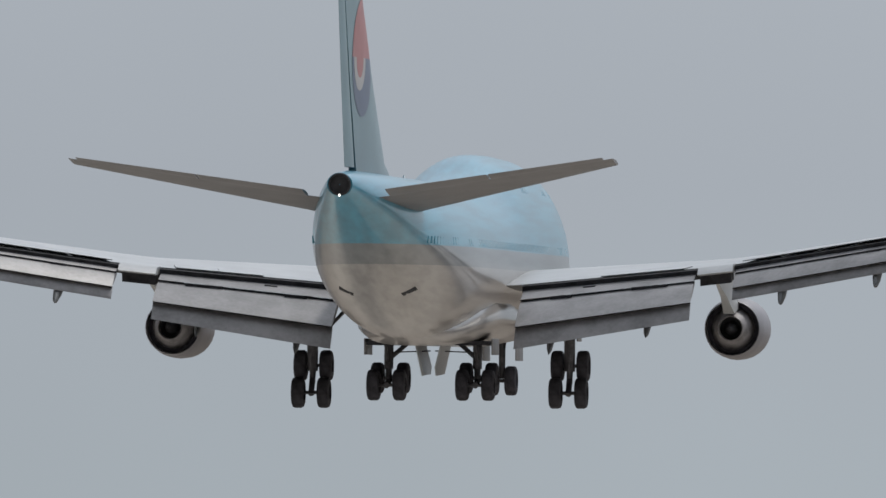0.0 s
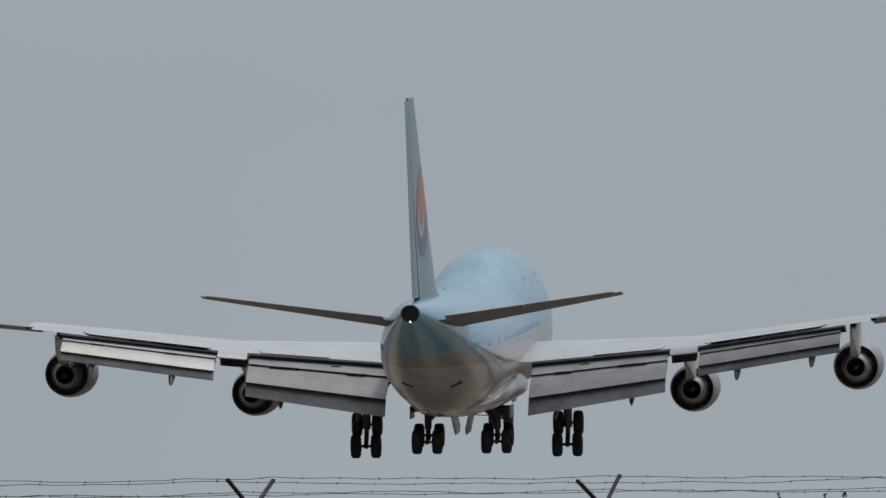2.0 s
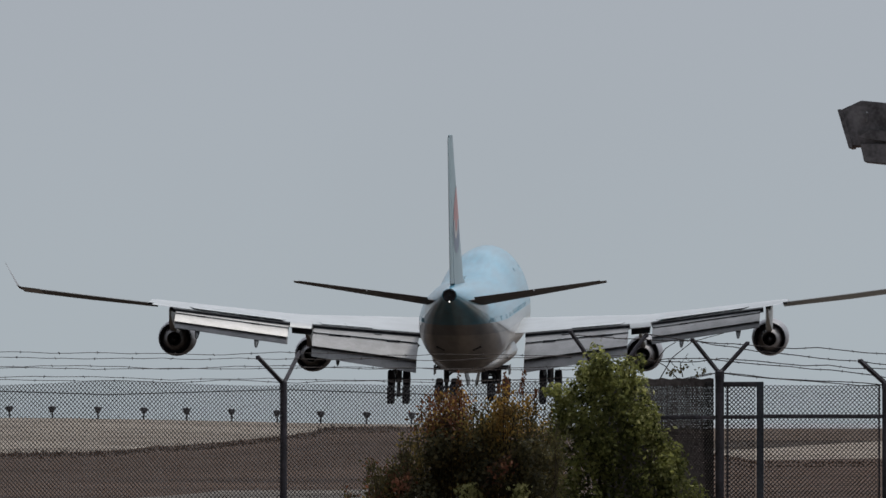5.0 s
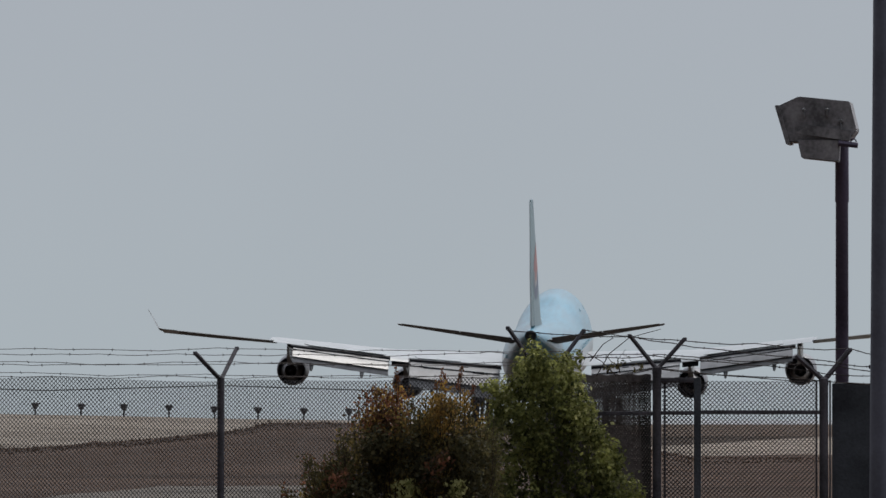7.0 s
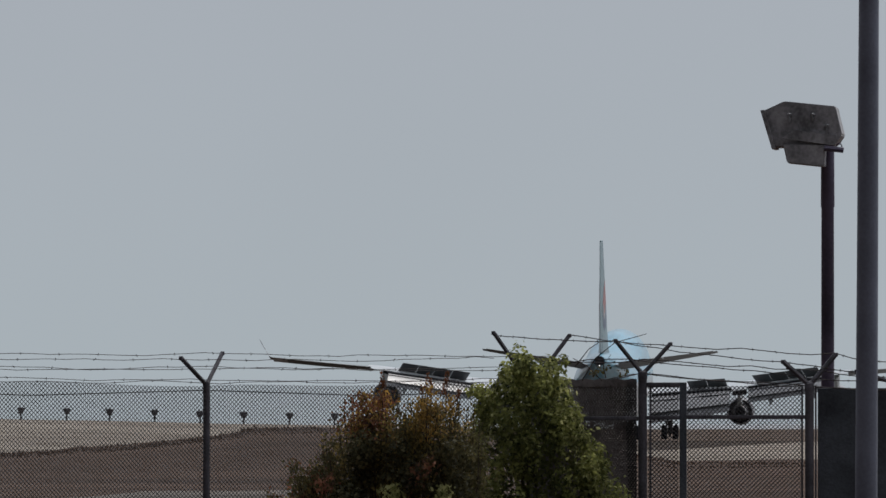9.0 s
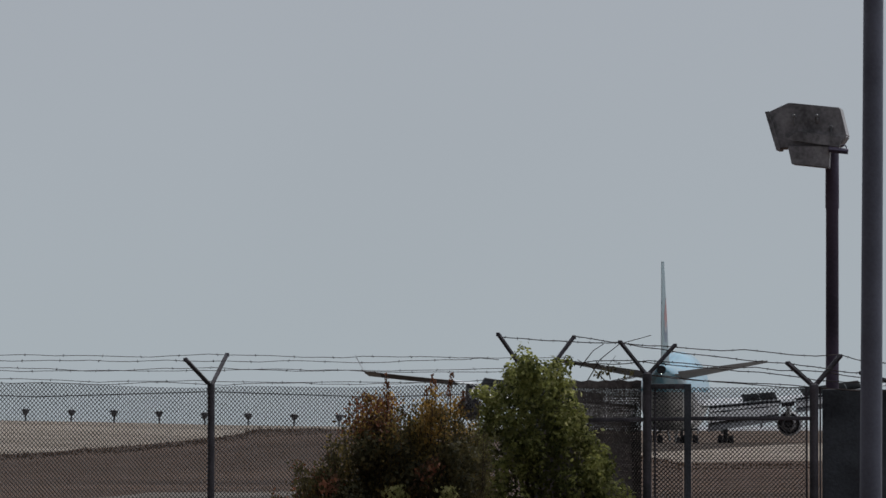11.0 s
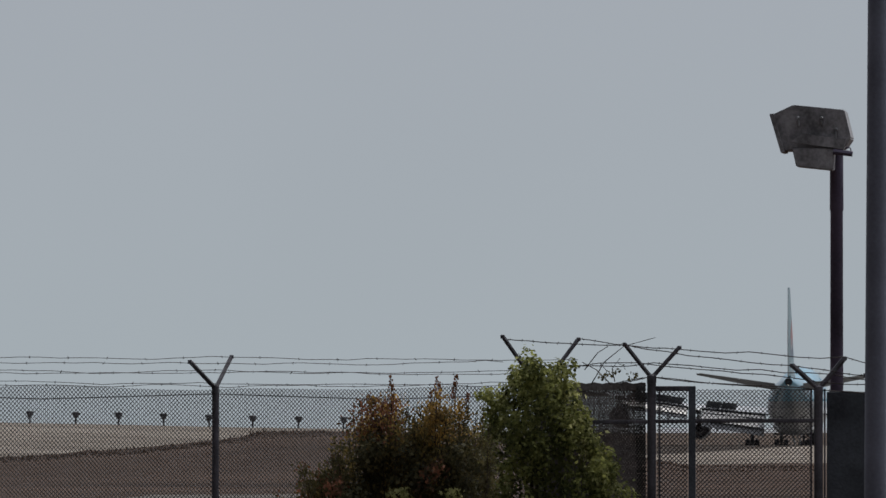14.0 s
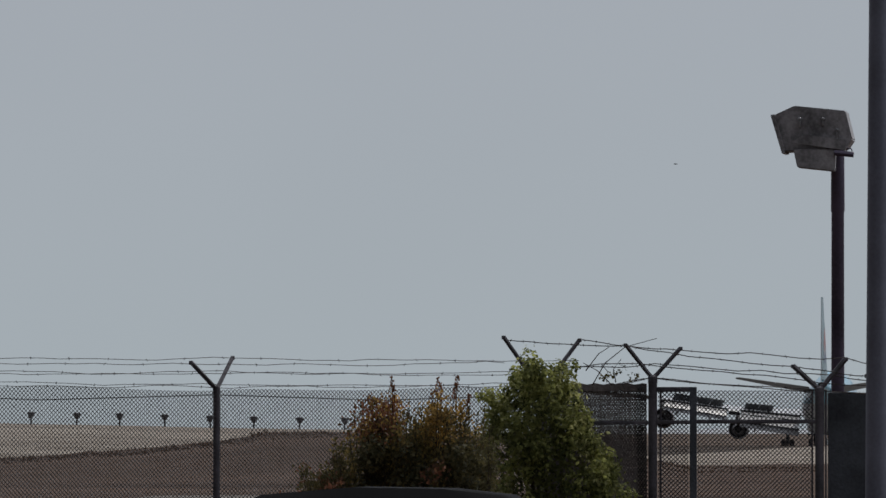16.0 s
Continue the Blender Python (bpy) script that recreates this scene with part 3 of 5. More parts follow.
def make_engine(side, y, s_end, z, plane):
    x = side * y * WS
    bm = bmesh.new()
    rings = []
    for s, r in ((-5.6, 1.16), (-5.45, 1.26), (-4.9, 1.35), (-3.6, 1.37), (-2.2, 1.33), (-1.0, 1.22), (-0.9, 1.18), (-1.1, 1.14), (-2.2, 1.15), (-4.4, 1.12), (-5.45, 1.10)):
        rings.append(circle((x, fore(s_end + s), z), r, 28))
    loft(rings + [rings[0]], bm, cap=False)
    eng = part("engine_nacelle", bm, M_NACELLE, plane, "pale round engine nacelle with dark exhaust")
    bm = bmesh.new()
    loft([circle((x, fore(s_end + s), z), r, 28) for s, r in ((-1.5, 1.15), (-1.4, 0.90))], bm, cap=False)
    part("fan_duct", bm, M_DUCT, eng)
    bm = bmesh.new()
    loft([circle((x, fore(s_end - 4.9 - q), z), r, 28) for q, r in ((0, 1.14), (0.1, 0.3), (0.5, 0.05))], bm)
    part("fan", bm, M_SOOT, eng)
    bm = bmesh.new()
    loft([circle((x, fore(s_end + s), z), r, 24) for s, r in ((-2.7, 0.98), (-1.5, 0.97), (-0.5, 0.70), (0.0, 0.54), (-0.02, 0.50), (-0.9, 0.52))], bm, cap=False)
    part("core_cowl", bm, M_NOZZLE, eng, "heat-stained metal core cowl")
    bm = bmesh.new()
    loft([circle((x, fore(s_end + s), z), r, 18) for s, r in ((-0.75, 0.55), (-0.7, 0.3), (-0.1, 0.2), (0.32, 0.04))], bm)
    part("exhaust_plug", bm, M_SOOT, eng)
    # pylon from the nacelle's top to the wing's underside
    le, te, zl, zt, th = wing_at(y)
    bm = bmesh.new()
    rings = []
    for s, zb, ztop, w in ((s_end - 4.6, z + 1.2, z + 1.45, 0.10), (s_end - 3.0, z + 1.15, z + 1.9, 0.22), (le + 0.8, z + 0.75, zl + 0.0, 0.26), (s_end + 0.6, z + 0.62, zl + 0.02, 0.24), (s_end + 3.2, zt - 1.25, zt - 0.4, 0.14), (te - 0.6, zt - 0.55, zt - 0.2, 0.05)):
        rings.append([(x - w, fore(s), zb), (x + w, fore(s), zb), (x + w, fore(s), ztop), (x - w, fore(s), ztop)])
    loft(rings, bm)
    part("pylon", bm, M_WING, eng)
    return eng


def wheel_mesh(r=0.67, w=0.53):
    bm = bmesh.new()
    prof = [(-0.5, 0.50), (-0.5, 0.80), (-0.42, 0.94), (-0.25, 1.0), (0.25, 1.0), (0.42, 0.94), (0.5, 0.80), (0.5, 0.50)]
    rings = [circle((k * w, 0, 0), q * r, 22, "X") for k, q in prof]
    loft(rings + [rings[0]], bm, cap=False)
    return mesh_from("wheel", bm, M_TYRE)


def hub_mesh(r=0.67, w=0.53):
    bm = bmesh.new()
    loft([circle((k * w, 0, 0), q * r, 18, "X") for k, q in ((-0.4, 0.2), (-0.36, 0.5), (0.36, 0.5), (0.4, 0.2))], bm)
    return mesh_from("hub", bm, M_STEEL)


WHEEL, HUB = wheel_mesh(), hub_mesh()
MOVES = []   # (part, rest pose, later pose, start, end)


def make_bogie(plane, x, s, z, tilt, half=0.735, gauge=0.56):
    """A four-wheel bogie; tilt lowers its rear wheels."""
    bm = bmesh.new()
    tube([(0, -half - 0.1, 0), (0, half + 0.1, 0)], 0.13, 10, bm)
    for q in (-half, half):
        tube([(-gauge - 0.2, q, 0), (gauge + 0.2, q, 0)], 0.08, 8, bm)
    bogie = part("bogie", bm, M_STEEL, plane)
    rest = pose(x, fore(s), z, tilt)
    bogie.matrix_basis = rest
    for gx in (-gauge, gauge):
        for q in (-half, half):
            w = new("wheel", WHEEL)
            w.parent = bogie
            w.location = (gx, q, 0)
            h = new("hub", HUB)
            h.parent = bogie
            h.location = (gx, q, 0)
    MOVES.append((bogie, rest, pose(x, fore(s), 0.66, 0), 7.2, 8.2))
    return bogie


def make_gear(plane):
    for side in (-1, 1):
        # wing gear
        x, s = side * 5.6, 32.4
        bm = bmesh.new()
        tube([(x, fore(s - 0.1), 3.7), (x, fore(s), 0.75)], 0.24, 12, bm)
        tube([(x, fore(s), 1.6), (x, fore(s), 0.2)], 0.13, 12, bm)
        tube([(x, fore(s), 1.9), (x - side * 1.5, fore(s - 0.3), 3.5)], 0.08, 8, bm)
        tube([(x, fore(s), 1.5), (x, fore(s - 2.2), 3.5)], 0.07, 8, bm)
        tube([(x, fore(s + 0.25), 0.5), (x, fore(s + 0.4), 1.1), (x, fore(s + 0.22), 1.5)], 0.06, 6, bm)
        gear = part("wing_gear_strut", bm, M_STEEL, plane)
        bm = box((x + side * 0.40 - 0.03, fore(s + 0.7), 2.05), (x + side * 0.40 + 0.03, fore(s - 0.9), 3.6), bevel=0.02)
        part("gear_door", bm, M_FLAP, gear)
        make_bogie(plane, x, s, 0.40, 53)
        # body gear
        x, s = side * 1.92, 35.4
        bm = bmesh.new()
        tube([(x, fore(s - 0.2), 2.6), (x, fore(s), 0.85)], 0.20, 12, bm)
        tube([(x, fore(s), 1.2), (x, fore(s), 0.25)], 0.14, 12, bm)
        tube([(x, fore(s), 1.25), (x * 0.35, fore(s - 0.4), 2.35)], 0.10, 8, bm)
        tube([(x, fore(s), 1.1), (x, fore(s + 1.8), 2.3)], 0.07, 8, bm)
        tube([(x, fore(s), 1.55), (0.1 * side, fore(s), 1.62)], 0.03, 6, bm)
        gear = part("body_gear_strut", bm, M_STEEL, plane)
        bm = bmesh.new()
        xx = side * 0.62
        loft([[(xx - 0.03, fore(q), 2.2), (xx + 0.03, fore(q), 2.2), (xx - side * 0.32 + 0.03, fore(q), b), (xx - side * 0.32 - 0.03, fore(q), b)] for q, b in ((s - 1.9, 0.95), (s - 1.6, 0.62), (s + 1.4, 0.55), (s + 1.8, 0.9))], bm)
        part("gear_door", bm, M_WING, gear)
        make_bogie(plane, x, s, 0.30, 12)
        # open well in the belly, built as a dark slab for its shade
        bm = box((side * 1.9 - 0.75, fore(37.4), 1.86), (side * 1.9 + 0.75, fore(33.6), 2.05), bevel=0.03)
        part("gear_well", bm, M_WELL, gear)
        bm = box((side * 2.75 - 0.03, fore(37.2), 1.45), (side * 2.75 + 0.03, fore(34.6), 2.15), bevel=0.02)
        part("gear_door", bm, M_FLAP, gear)
    # nose gear
    bm = bmesh.new()
    tube([(0, fore(7.9), 2.6), (0, fore(8.1), 0.45)], 0.15, 12, bm)
    tube([(0, fore(8.0), 1.3), (0, fore(6.3), 2.5)], 0.07, 8, bm)
    tube([(-0.5, fore(8.1), 0.35), (0.5, fore(8.1), 0.35)], 0.08, 8, bm)
    gear = part("nose_gear_strut", bm, M_STEEL, plane)
    for gx in (-0.42, 0.42):
        for nm, me in (("wheel", WHEEL), ("hub", HUB)):
            w = new(nm, me)
            w.parent = gear
            w.location = (gx, fore(8.1), 0.35)
    for side in (-1, 1):
        bm = box((side * 0.75 - 0.03, fore(9.2), 1.25), (side * 0.75 + 0.03, fore(6.4), 2.4), bevel=0.02)
        part("gear_door", bm, M_FLAP, gear)


def make_spoilers(plane):
    for side in (-1, 1):
        for y0, y1, ang in ((7.2, 8.94, 40), (8.97, 10.7, 40), (13.45, 14.94, 42), (14.97, 16.46, 42), (16.49, 17.98, 42), (18.01, 19.5, 42)):
            p, q = (Vector((side * y * WS, fore(wing_at(y)[1] - 1.15), wing_top(y, wing_at(y)[1] - 1.15) + 0.02)) for y in (y0, y1))
            if side < 0:
                p, q = q, p
            ux = (q - p).normalized()
            uy = Vector((0, 0, 1)).cross(ux).normalized()
            uz = ux.cross(uy)
            rest = Matrix(((ux.x, uy.x, uz.x, p.x), (ux.y, uy.y, uz.y, p.y), (ux.z, uy.z, uz.z, p.z), (0, 0, 0, 1)))
            ym = (y0 + y1) / 2
            te = wing_at(ym)[1]
            lie = math.degrees(math.atan((wing_top(ym, te - 1.15) - wing_top(ym, te)) / 1.15))
            bm = box((0, -1.16, -0.025), ((q - p).length, 0, 0.012), bevel=0.008)
            # all but the top is painted dark, as the spoiler's shaded back
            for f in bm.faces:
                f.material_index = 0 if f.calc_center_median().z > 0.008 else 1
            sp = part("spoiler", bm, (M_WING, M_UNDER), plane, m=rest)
            MOVES.append((sp, rest @ pose(0, 0, 0, lie), rest @ pose(0, 0, 0, -ang), 7.15, 8.0))


FIN = [(8.3, 51.5, 64.2, 0.085), (9.3, 54.8, 64.5, 0.08), (12.5, 58.6, 66.1, 0.08), (19.58, 65.7, 69.1, 0.075)]   # height, lead, trail, thickness


def make_airliner():
    plane = thing("airliner", pose(0, 0, 0), "light blue and grey four-engined airliner, gear and flaps down", "airplane")
    dense = []
    for i in range(len(BODY) - 1):
        p, a, b, q = BODY[max(0, i - 1)], BODY[i], BODY[i + 1], BODY[min(len(BODY) - 1, i + 2)]
        for j in range(4):
            k = j / 4
            row = [a[0] + (b[0] - a[0]) * k]
            for c in range(1, 5):
                step = b[0] - a[0]
                m0 = (b[c] - p[c]) / max(0.01, b[0] - p[0]) * step
                m1 = (q[c] - a[c]) / max(0.01, q[0] - a[0]) * step
                row.append((2 * k ** 3 - 3 * k ** 2 + 1) * a[c] + (k ** 3 - 2 * k ** 2 + k) * m0 + (3 * k ** 2 - 2 * k ** 3) * b[c] + (k ** 3 - k ** 2) * m1)
            dense.append(tuple(row))
    dense.append(BODY[-1])
    bm = bmesh.new()
    loft([body_ring(*r, n=56) for r in dense], bm)
    body = part("fuselage", bm, M_BODY, plane, "light blue upper body, silver line and pale grey belly", smooth=60)
    bm = bmesh.new()
    loft([circle((0, fore(s), 8.25), r, 20) for s, r in ((68.55, 0.47), (68.72, 0.46), (68.75, 0.40), (68.3, 0.34))], bm, cap=False)
    loft([circle((0, fore(68.62), 8.25), r, 20) for r in (0.41, 0.02)], bm, cap=False)
    part("exhaust_outlet", bm, M_SOOT, body)
    bm = bmesh.new()
    bmesh.ops.create_uvsphere(bm, u_segments=10, v_segments=8, radius=0.055, matrix=Matrix.Translation((0, fore(68.70), 7.82)))
    part("tail_light", bm, M_TAIL, body, "lit white tail light")
    # wing-body fairing
    bm = bmesh.new()
    rings = []
    for s, w, zt in ((19, 0.4, 2.7), (21, 2.2, 3.2), (24, 2.8, 3.9), (30, 3.0, 4.4), (36, 3.0, 4.4), (40, 2.75, 3.9), (44, 1.9, 3.0), (47.5, 0.6, 2.6)):
        zb = 1.82 if 21 < s < 46 else 2.1
        ring = []
        for i in range(24):
            a = 2 * math.pi * i / 24
            ca, sa = math.cos(a), math.sin(a)
            ring.append((w * math.copysign(abs(ca) ** 0.8, ca), fore(s), (zb + zt) / 2 + (zt - zb) / 2 * math.copysign(abs(sa) ** 0.9, sa)))
        rings.append(ring)
    loft(rings, bm)
    part("wing_fairing", bm, M_BODY, body)
    # vents under the tail
    for side in (-1, 1):
        vent = part("outflow_vent", box((-0.33, -0.25, -0.05), (0.33, 0.25, 0.05), bevel=0.02), M_WELL, body)
        vent.matrix_basis = pose(side * 1.3, fore(55.5), 4.06, -14, side * -24, 0)
    # blade aerial on the crown
    bm = bmesh.new()
    loft([[(-w, fore(a), z), (w, fore(a), z), (w, fore(b), z), (-w, fore(b), z)] for a, b, z, w in ((46.0, 46.5, 8.80, 0.04), (46.25, 46.5, 8.99, 0.02))], bm)
    part("aerial", bm, M_WHITE, body)
    # windows of both decks
    pane = mesh_from("cabin_window", box((-0.03, -0.11, -0.15), (0.003, 0.11, 0.15)), M_PANE, 0)
    for side in (-1, 1):
        for lo, hi, zz in ((9.0, 58.0, 6.15), (9.5, 23.0, 8.75)):
            st = lo
            while st < hi:
                w, zb, zt, zm = lerp_table(BODY, st)
                k = (zz - zm) / (zt - zm)
                xw = w * math.sqrt(max(0.02, 1 - k * k))
                lean = math.degrees(math.atan2(k / (zt - zm), math.sqrt(1 - k * k) / w))
                ob = new("cabin_window", pane)
                ob.parent = body
                ob.matrix_basis = pose(side * xw, fore(st), zz, 0, 0, 0 if side > 0 else 180) @ pose(0, 0, 0, 0, -lean, 0)
                st += 0.51
    # fin and rudder
    for name, rows, mt in (("vertical_stabilizer", FIN, M_BLUE),
                           ("rudder", [(9.0, 64.45, 67.0, 0.10), (12.5, 66.2, 68.25, 0.10), (19.45, 69.15, 70.35, 0.10)], M_BLUE)):
        bm = bmesh.new()
        rings = []
        for z, le, te, th in rows:
            c = te - le
            ring = []
            for i in range(9):
                k = i / 8
                ring.append((c * th * 0.5 * (math.sin(math.pi * k ** 0.6) * 0.95 + 0.05 + (0.25 * (1 - k) if name == "rudder" else 0.3 * k)), fore(le + c * k), z))
            ring += [(-p[0], p[1], p[2]) for p in ring[::-1]]
            rings.append(ring)
        loft(rings, bm)
        part(name, bm, mt, plane)
    # round tail emblem: red above with a lobe, a pale line, blue below
    def fin_half(st, z):
        le, te, th = lerp_table(FIN, z)
        k = min(1, max(0, (st - le) / (te - le)))
        return (te - le) * th * 0.5 * (math.sin(math.pi * k ** 0.6) * 0.95 + 0.05 + 0.3 * k)

    def disc(cs, cz, r, a0, a1, out, side):
        bm = bmesh.new()
        n, rings = 28, 7
        for i in range(n):
            for j in range(rings):
                quad = []
                for ii, jj in ((i, j), (i, j + 1), (i + 1, j + 1), (i + 1, j)):
                    a, q = radians(a0 + (a1 - a0) * ii / n), r * jj / rings
                    st, z = cs + q * math.cos(a), cz + q * math.sin(a)
                    quad.append(bm.verts.new((side * (fin_half(st, z) + out), fore(st), z)))
                bm.faces.new(quad)
        bmesh.ops.remove_doubles(bm, verts=bm.verts, dist=0.002)
        return bm

    for side in (-1, 1):
        cs, cz = 63.3, 13.5
        part("emblem_lower", disc(cs, cz, 2.4, 180, 360, 0.012, side), M_NAVY, plane, "blue lower half of the tail emblem", smooth=60)
        part("emblem_line", disc(cs + 0.7, cz, 1.35, 180, 360, 0.018, side), M_PALE, plane, "pale line in the tail emblem", smooth=60)
        part("emblem_upper", disc(cs, cz, 2.4, 0, 180, 0.014, side), M_RED, plane, "red upper half of the tail emblem", smooth=60)
        part("emblem_lobe", disc(cs + 0.7, cz, 0.82, 180, 360, 0.024, side), M_RED, plane, "red lobe of the tail emblem", smooth=60)
    # tailplane
    for side in (-1, 1):
        rows = [(0.6, 56.6, 65.0, 7.15, 7.72), (1.6, 57.6, 65.3, 7.27, 7.83), (11.08, 66.3, 68.7, 9.10, 9.30)]
        bm = bmesh.new()
        loft([airfoil((side * y, fore(le), zl), (side * y, fore(te), zt), 0.10) for y, le, te, zl, zt in rows], bm)
        st = part("tailplane", bm, M_STAB, plane, "grey horizontal stabilizer")
        for y0, y1 in ((1.7, 5.9), (5.98, 10.7)):
            bm = bmesh.new()
            rings = []
            for y in (y0, y1):
                le, te, zl, zt = lerp_table(rows, y)
                cc = (te - le) * 0.28
                rings.append(airfoil((side * y, fore(te - 0.12), zt), (side * y, fore(te + cc), zt + 0.11 * cc), 0.12, 6))
            loft(rings, bm)
            part("elevator", bm, M_STAB, st)
    for side in (-1, 1):
        make_wing(side, plane)
        make_engine(side, 11.7, 29.2, 2.65, plane)
        make_engine(side, 20.8, 37.3, 4.1, plane)
    make_gear(plane)
    make_spoilers(plane)
    return plane


airliner = make_airliner()


# ---------------------------------------------------------------- fence
FENCE_POSTS = [(-2, -16.568, 91.4), (-1, -14.143, 92.2), (0, -11.735, 93.0), (1, -9.245, 94.6), (2, -6.882, 96.2)]
FENCE_FOOT = 0.80
FENCE_TOP = 3.288


def make_post(fence, x, y, top, r, arm_l, arm_r, foot=FENCE_FOOT, arm_r_tube=0.022):
    """A round post with a forked arm; arm_l and arm_r are the tips' offsets (dx, dy, dz) from the fork."""
    bm = bmesh.new()
    loft([circle((x, y, z), rr, 14, "Z") for z, rr in ((foot - 0.1, r), (top - 0.02, r), (top - 0.02, r * 1.08), (top + 0.03, r * 1.06), (top + 0.045, r * 0.7))], bm)
    post = part("post", bm, M_POST, fence)
    for dx, dy, dz in (arm_l, arm_r):
        bm = tube([(x, y, top + 0.02), (x + dx * 0.15, y + dy * 0.15, top + 0.02 + dz * 0.12), (x + dx, y + dy, top + dz)], arm_r_tube, 6)
        box((x + dx - 0.015, y + dy - 0.016, top + dz - 0.02), (x + dx + 0.015, y + dy + 0.016, top + dz + 0.01), bm, bevel=0.005)
        part("arm", bm, M_POST, post)
    return post


def strand(fence, points, rng, sag=0.02, r=0.0045, barb=0.11, wob=0.010):
    """Barbed wire through points: two twisted wires as one bar, with a barb every hand's width."""
    bm = bmesh.new()
    pts = []
    for a, b in zip(points, points[1:]):
        a, b = Vector(a), Vector(b)
        n = max(6, int((b - a).length / 0.16))
        ph = rng.uniform(0, 6)
        for i in range(n):
            k = i / n
            p = a.lerp(b, k)
            p.z += -sag * 4 * k * (1 - k) + wob * (noise.noise((p.x * 1.3 + ph * 9, ph, 0)) + 0.5 * noise.noise((p.x * 4, ph * 3, 2)))
            p.y += wob * noise.noise((p.x * 1.1, ph, 7))
            pts.append(p)
    pts.append(Vector(points[-1]))
    tube(pts, r, 4, bm)
    d = 0.0
    for a, b in zip(pts, pts[1:]):
        d += (b - a).length
        if d > barb:
            d = 0
            m = (a + b) / 2
            for q in (1, -1):
                off = Vector((rng.uniform(-0.010, 0.010), rng.uniform(-0.015, 0.015), q * 0.009))
                tube([m - off * 0.3, m + off], 0.003, 3, bm)
    return part("barbed_wire", bm, M_BARB, fence, smooth=0)


def chain_link(fence, p, q, z0, z1, w=0.0165, r=0.0041, name="chain_link_mesh"):
    """Woven diamonds between two posts: upright zigzag wires that hook into one another."""
    p, q = Vector(p), Vector(q)
    run = (q - p)
    run.z = 0
    length = run.length
    ux = run.normalized()
    uy = Vector((-ux.y, ux.x, 0))
    n = int(length / w)
    rows = int((z1 - z0) / w)
    verts, faces = [], []
    off = [(1, 0), (-0.5, 0.87), (-0.5, -0.87)]
    for i in range(n):
        cx = (i + 0.5) * w
        base = len(verts)
        for j in range(rows + 1):
            s = 1 if (j + i) % 2 else -1
            along = cx + s * w * 0.5
            z = z0 + j * w + 0.03 * noise.noise((cx * 0.8 + p.x, 0, 5)) * (j / rows) ** 2
            c = p + ux * along + uy * (s * 0.003 + 0.03 * noise.noise((cx * 0.7, z * 0.8, 1)))
            for ox, oy in off:
                v = c + ux * ox * r + uy * oy * r
                verts.append((v.x, v.y, z))
        for j in range(rows):
            a = base + j * 3
            for k in range(3):
                m = (k + 1) % 3
                faces.append((a + k, a + m, a + 3 + m, a + 3 + k))
    me = bpy.data.meshes.new(name)
    me.from_pydata(verts, [], faces)
    me.materials.append(M_WIRE)
    ob = new(name, me)
    ob.parent = fence
    return tagged(ob, kind="stuff")


def make_fence():
    rng = random.Random(4)
    fence = thing("security_fence", pose(0, 0, 0), "tall chain-link fence with forked arms and barbed wire", "fence")
    info = []
    for i, x, y in FENCE_POSTS:
        top = FENCE_TOP - 0.035
        if i == 2:
            l, r = (-0.285, -0.10, 0.425), (0.29, 0.10, 0.405)
        else:
            l, r = {0: ((-0.155, -0.24, 0.247), (0.127, 0.24, 0.242)), 1: ((-0.172, -0.24, 0.222), (0.10, 0.24, 0.262))}.get(i, ((-0.145, -0.24, 0.245), (0.137, 0.24, 0.262)))
        make_post(fence, x, y, top, 0.027, l, r, arm_r_tube=0.017)
        info.append((x, y, top, l, r))
    for (x0, y0, *_), (x1, y1, *_) in zip(info, info[1:]):
        chain_link(fence, (x0, y0, 0), (x1, y1, 0), FENCE_FOOT + 0.03, FENCE_TOP)
        bm = tube([(x0, y0, FENCE_TOP - 0.06), ((x0 + x1) / 2, (y0 + y1) / 2, FENCE_TOP - 0.10), (x1, y1, FENCE_TOP - 0.06)], 0.004, 5)
        part("tension_wire", bm, M_WIRE, fence)
    for which in (3, 4):
        for k in (0.98, 0.58, 0.21):
            pts = [(x + a[which - 3][0] * k, y + a[which - 3][1] * k, top + min(0.235, a[which - 3][2]) * (k + (0.05 if which == 4 else -0.03)) + 0.01 + rng.uniform(-0.01, 0.01)) for x, y, top, *a in info]
            strand(fence, pts, rng, r=0.0024, wob=0.028, sag=0.012, barb=0.30)
    return info


fence_info = make_fence()


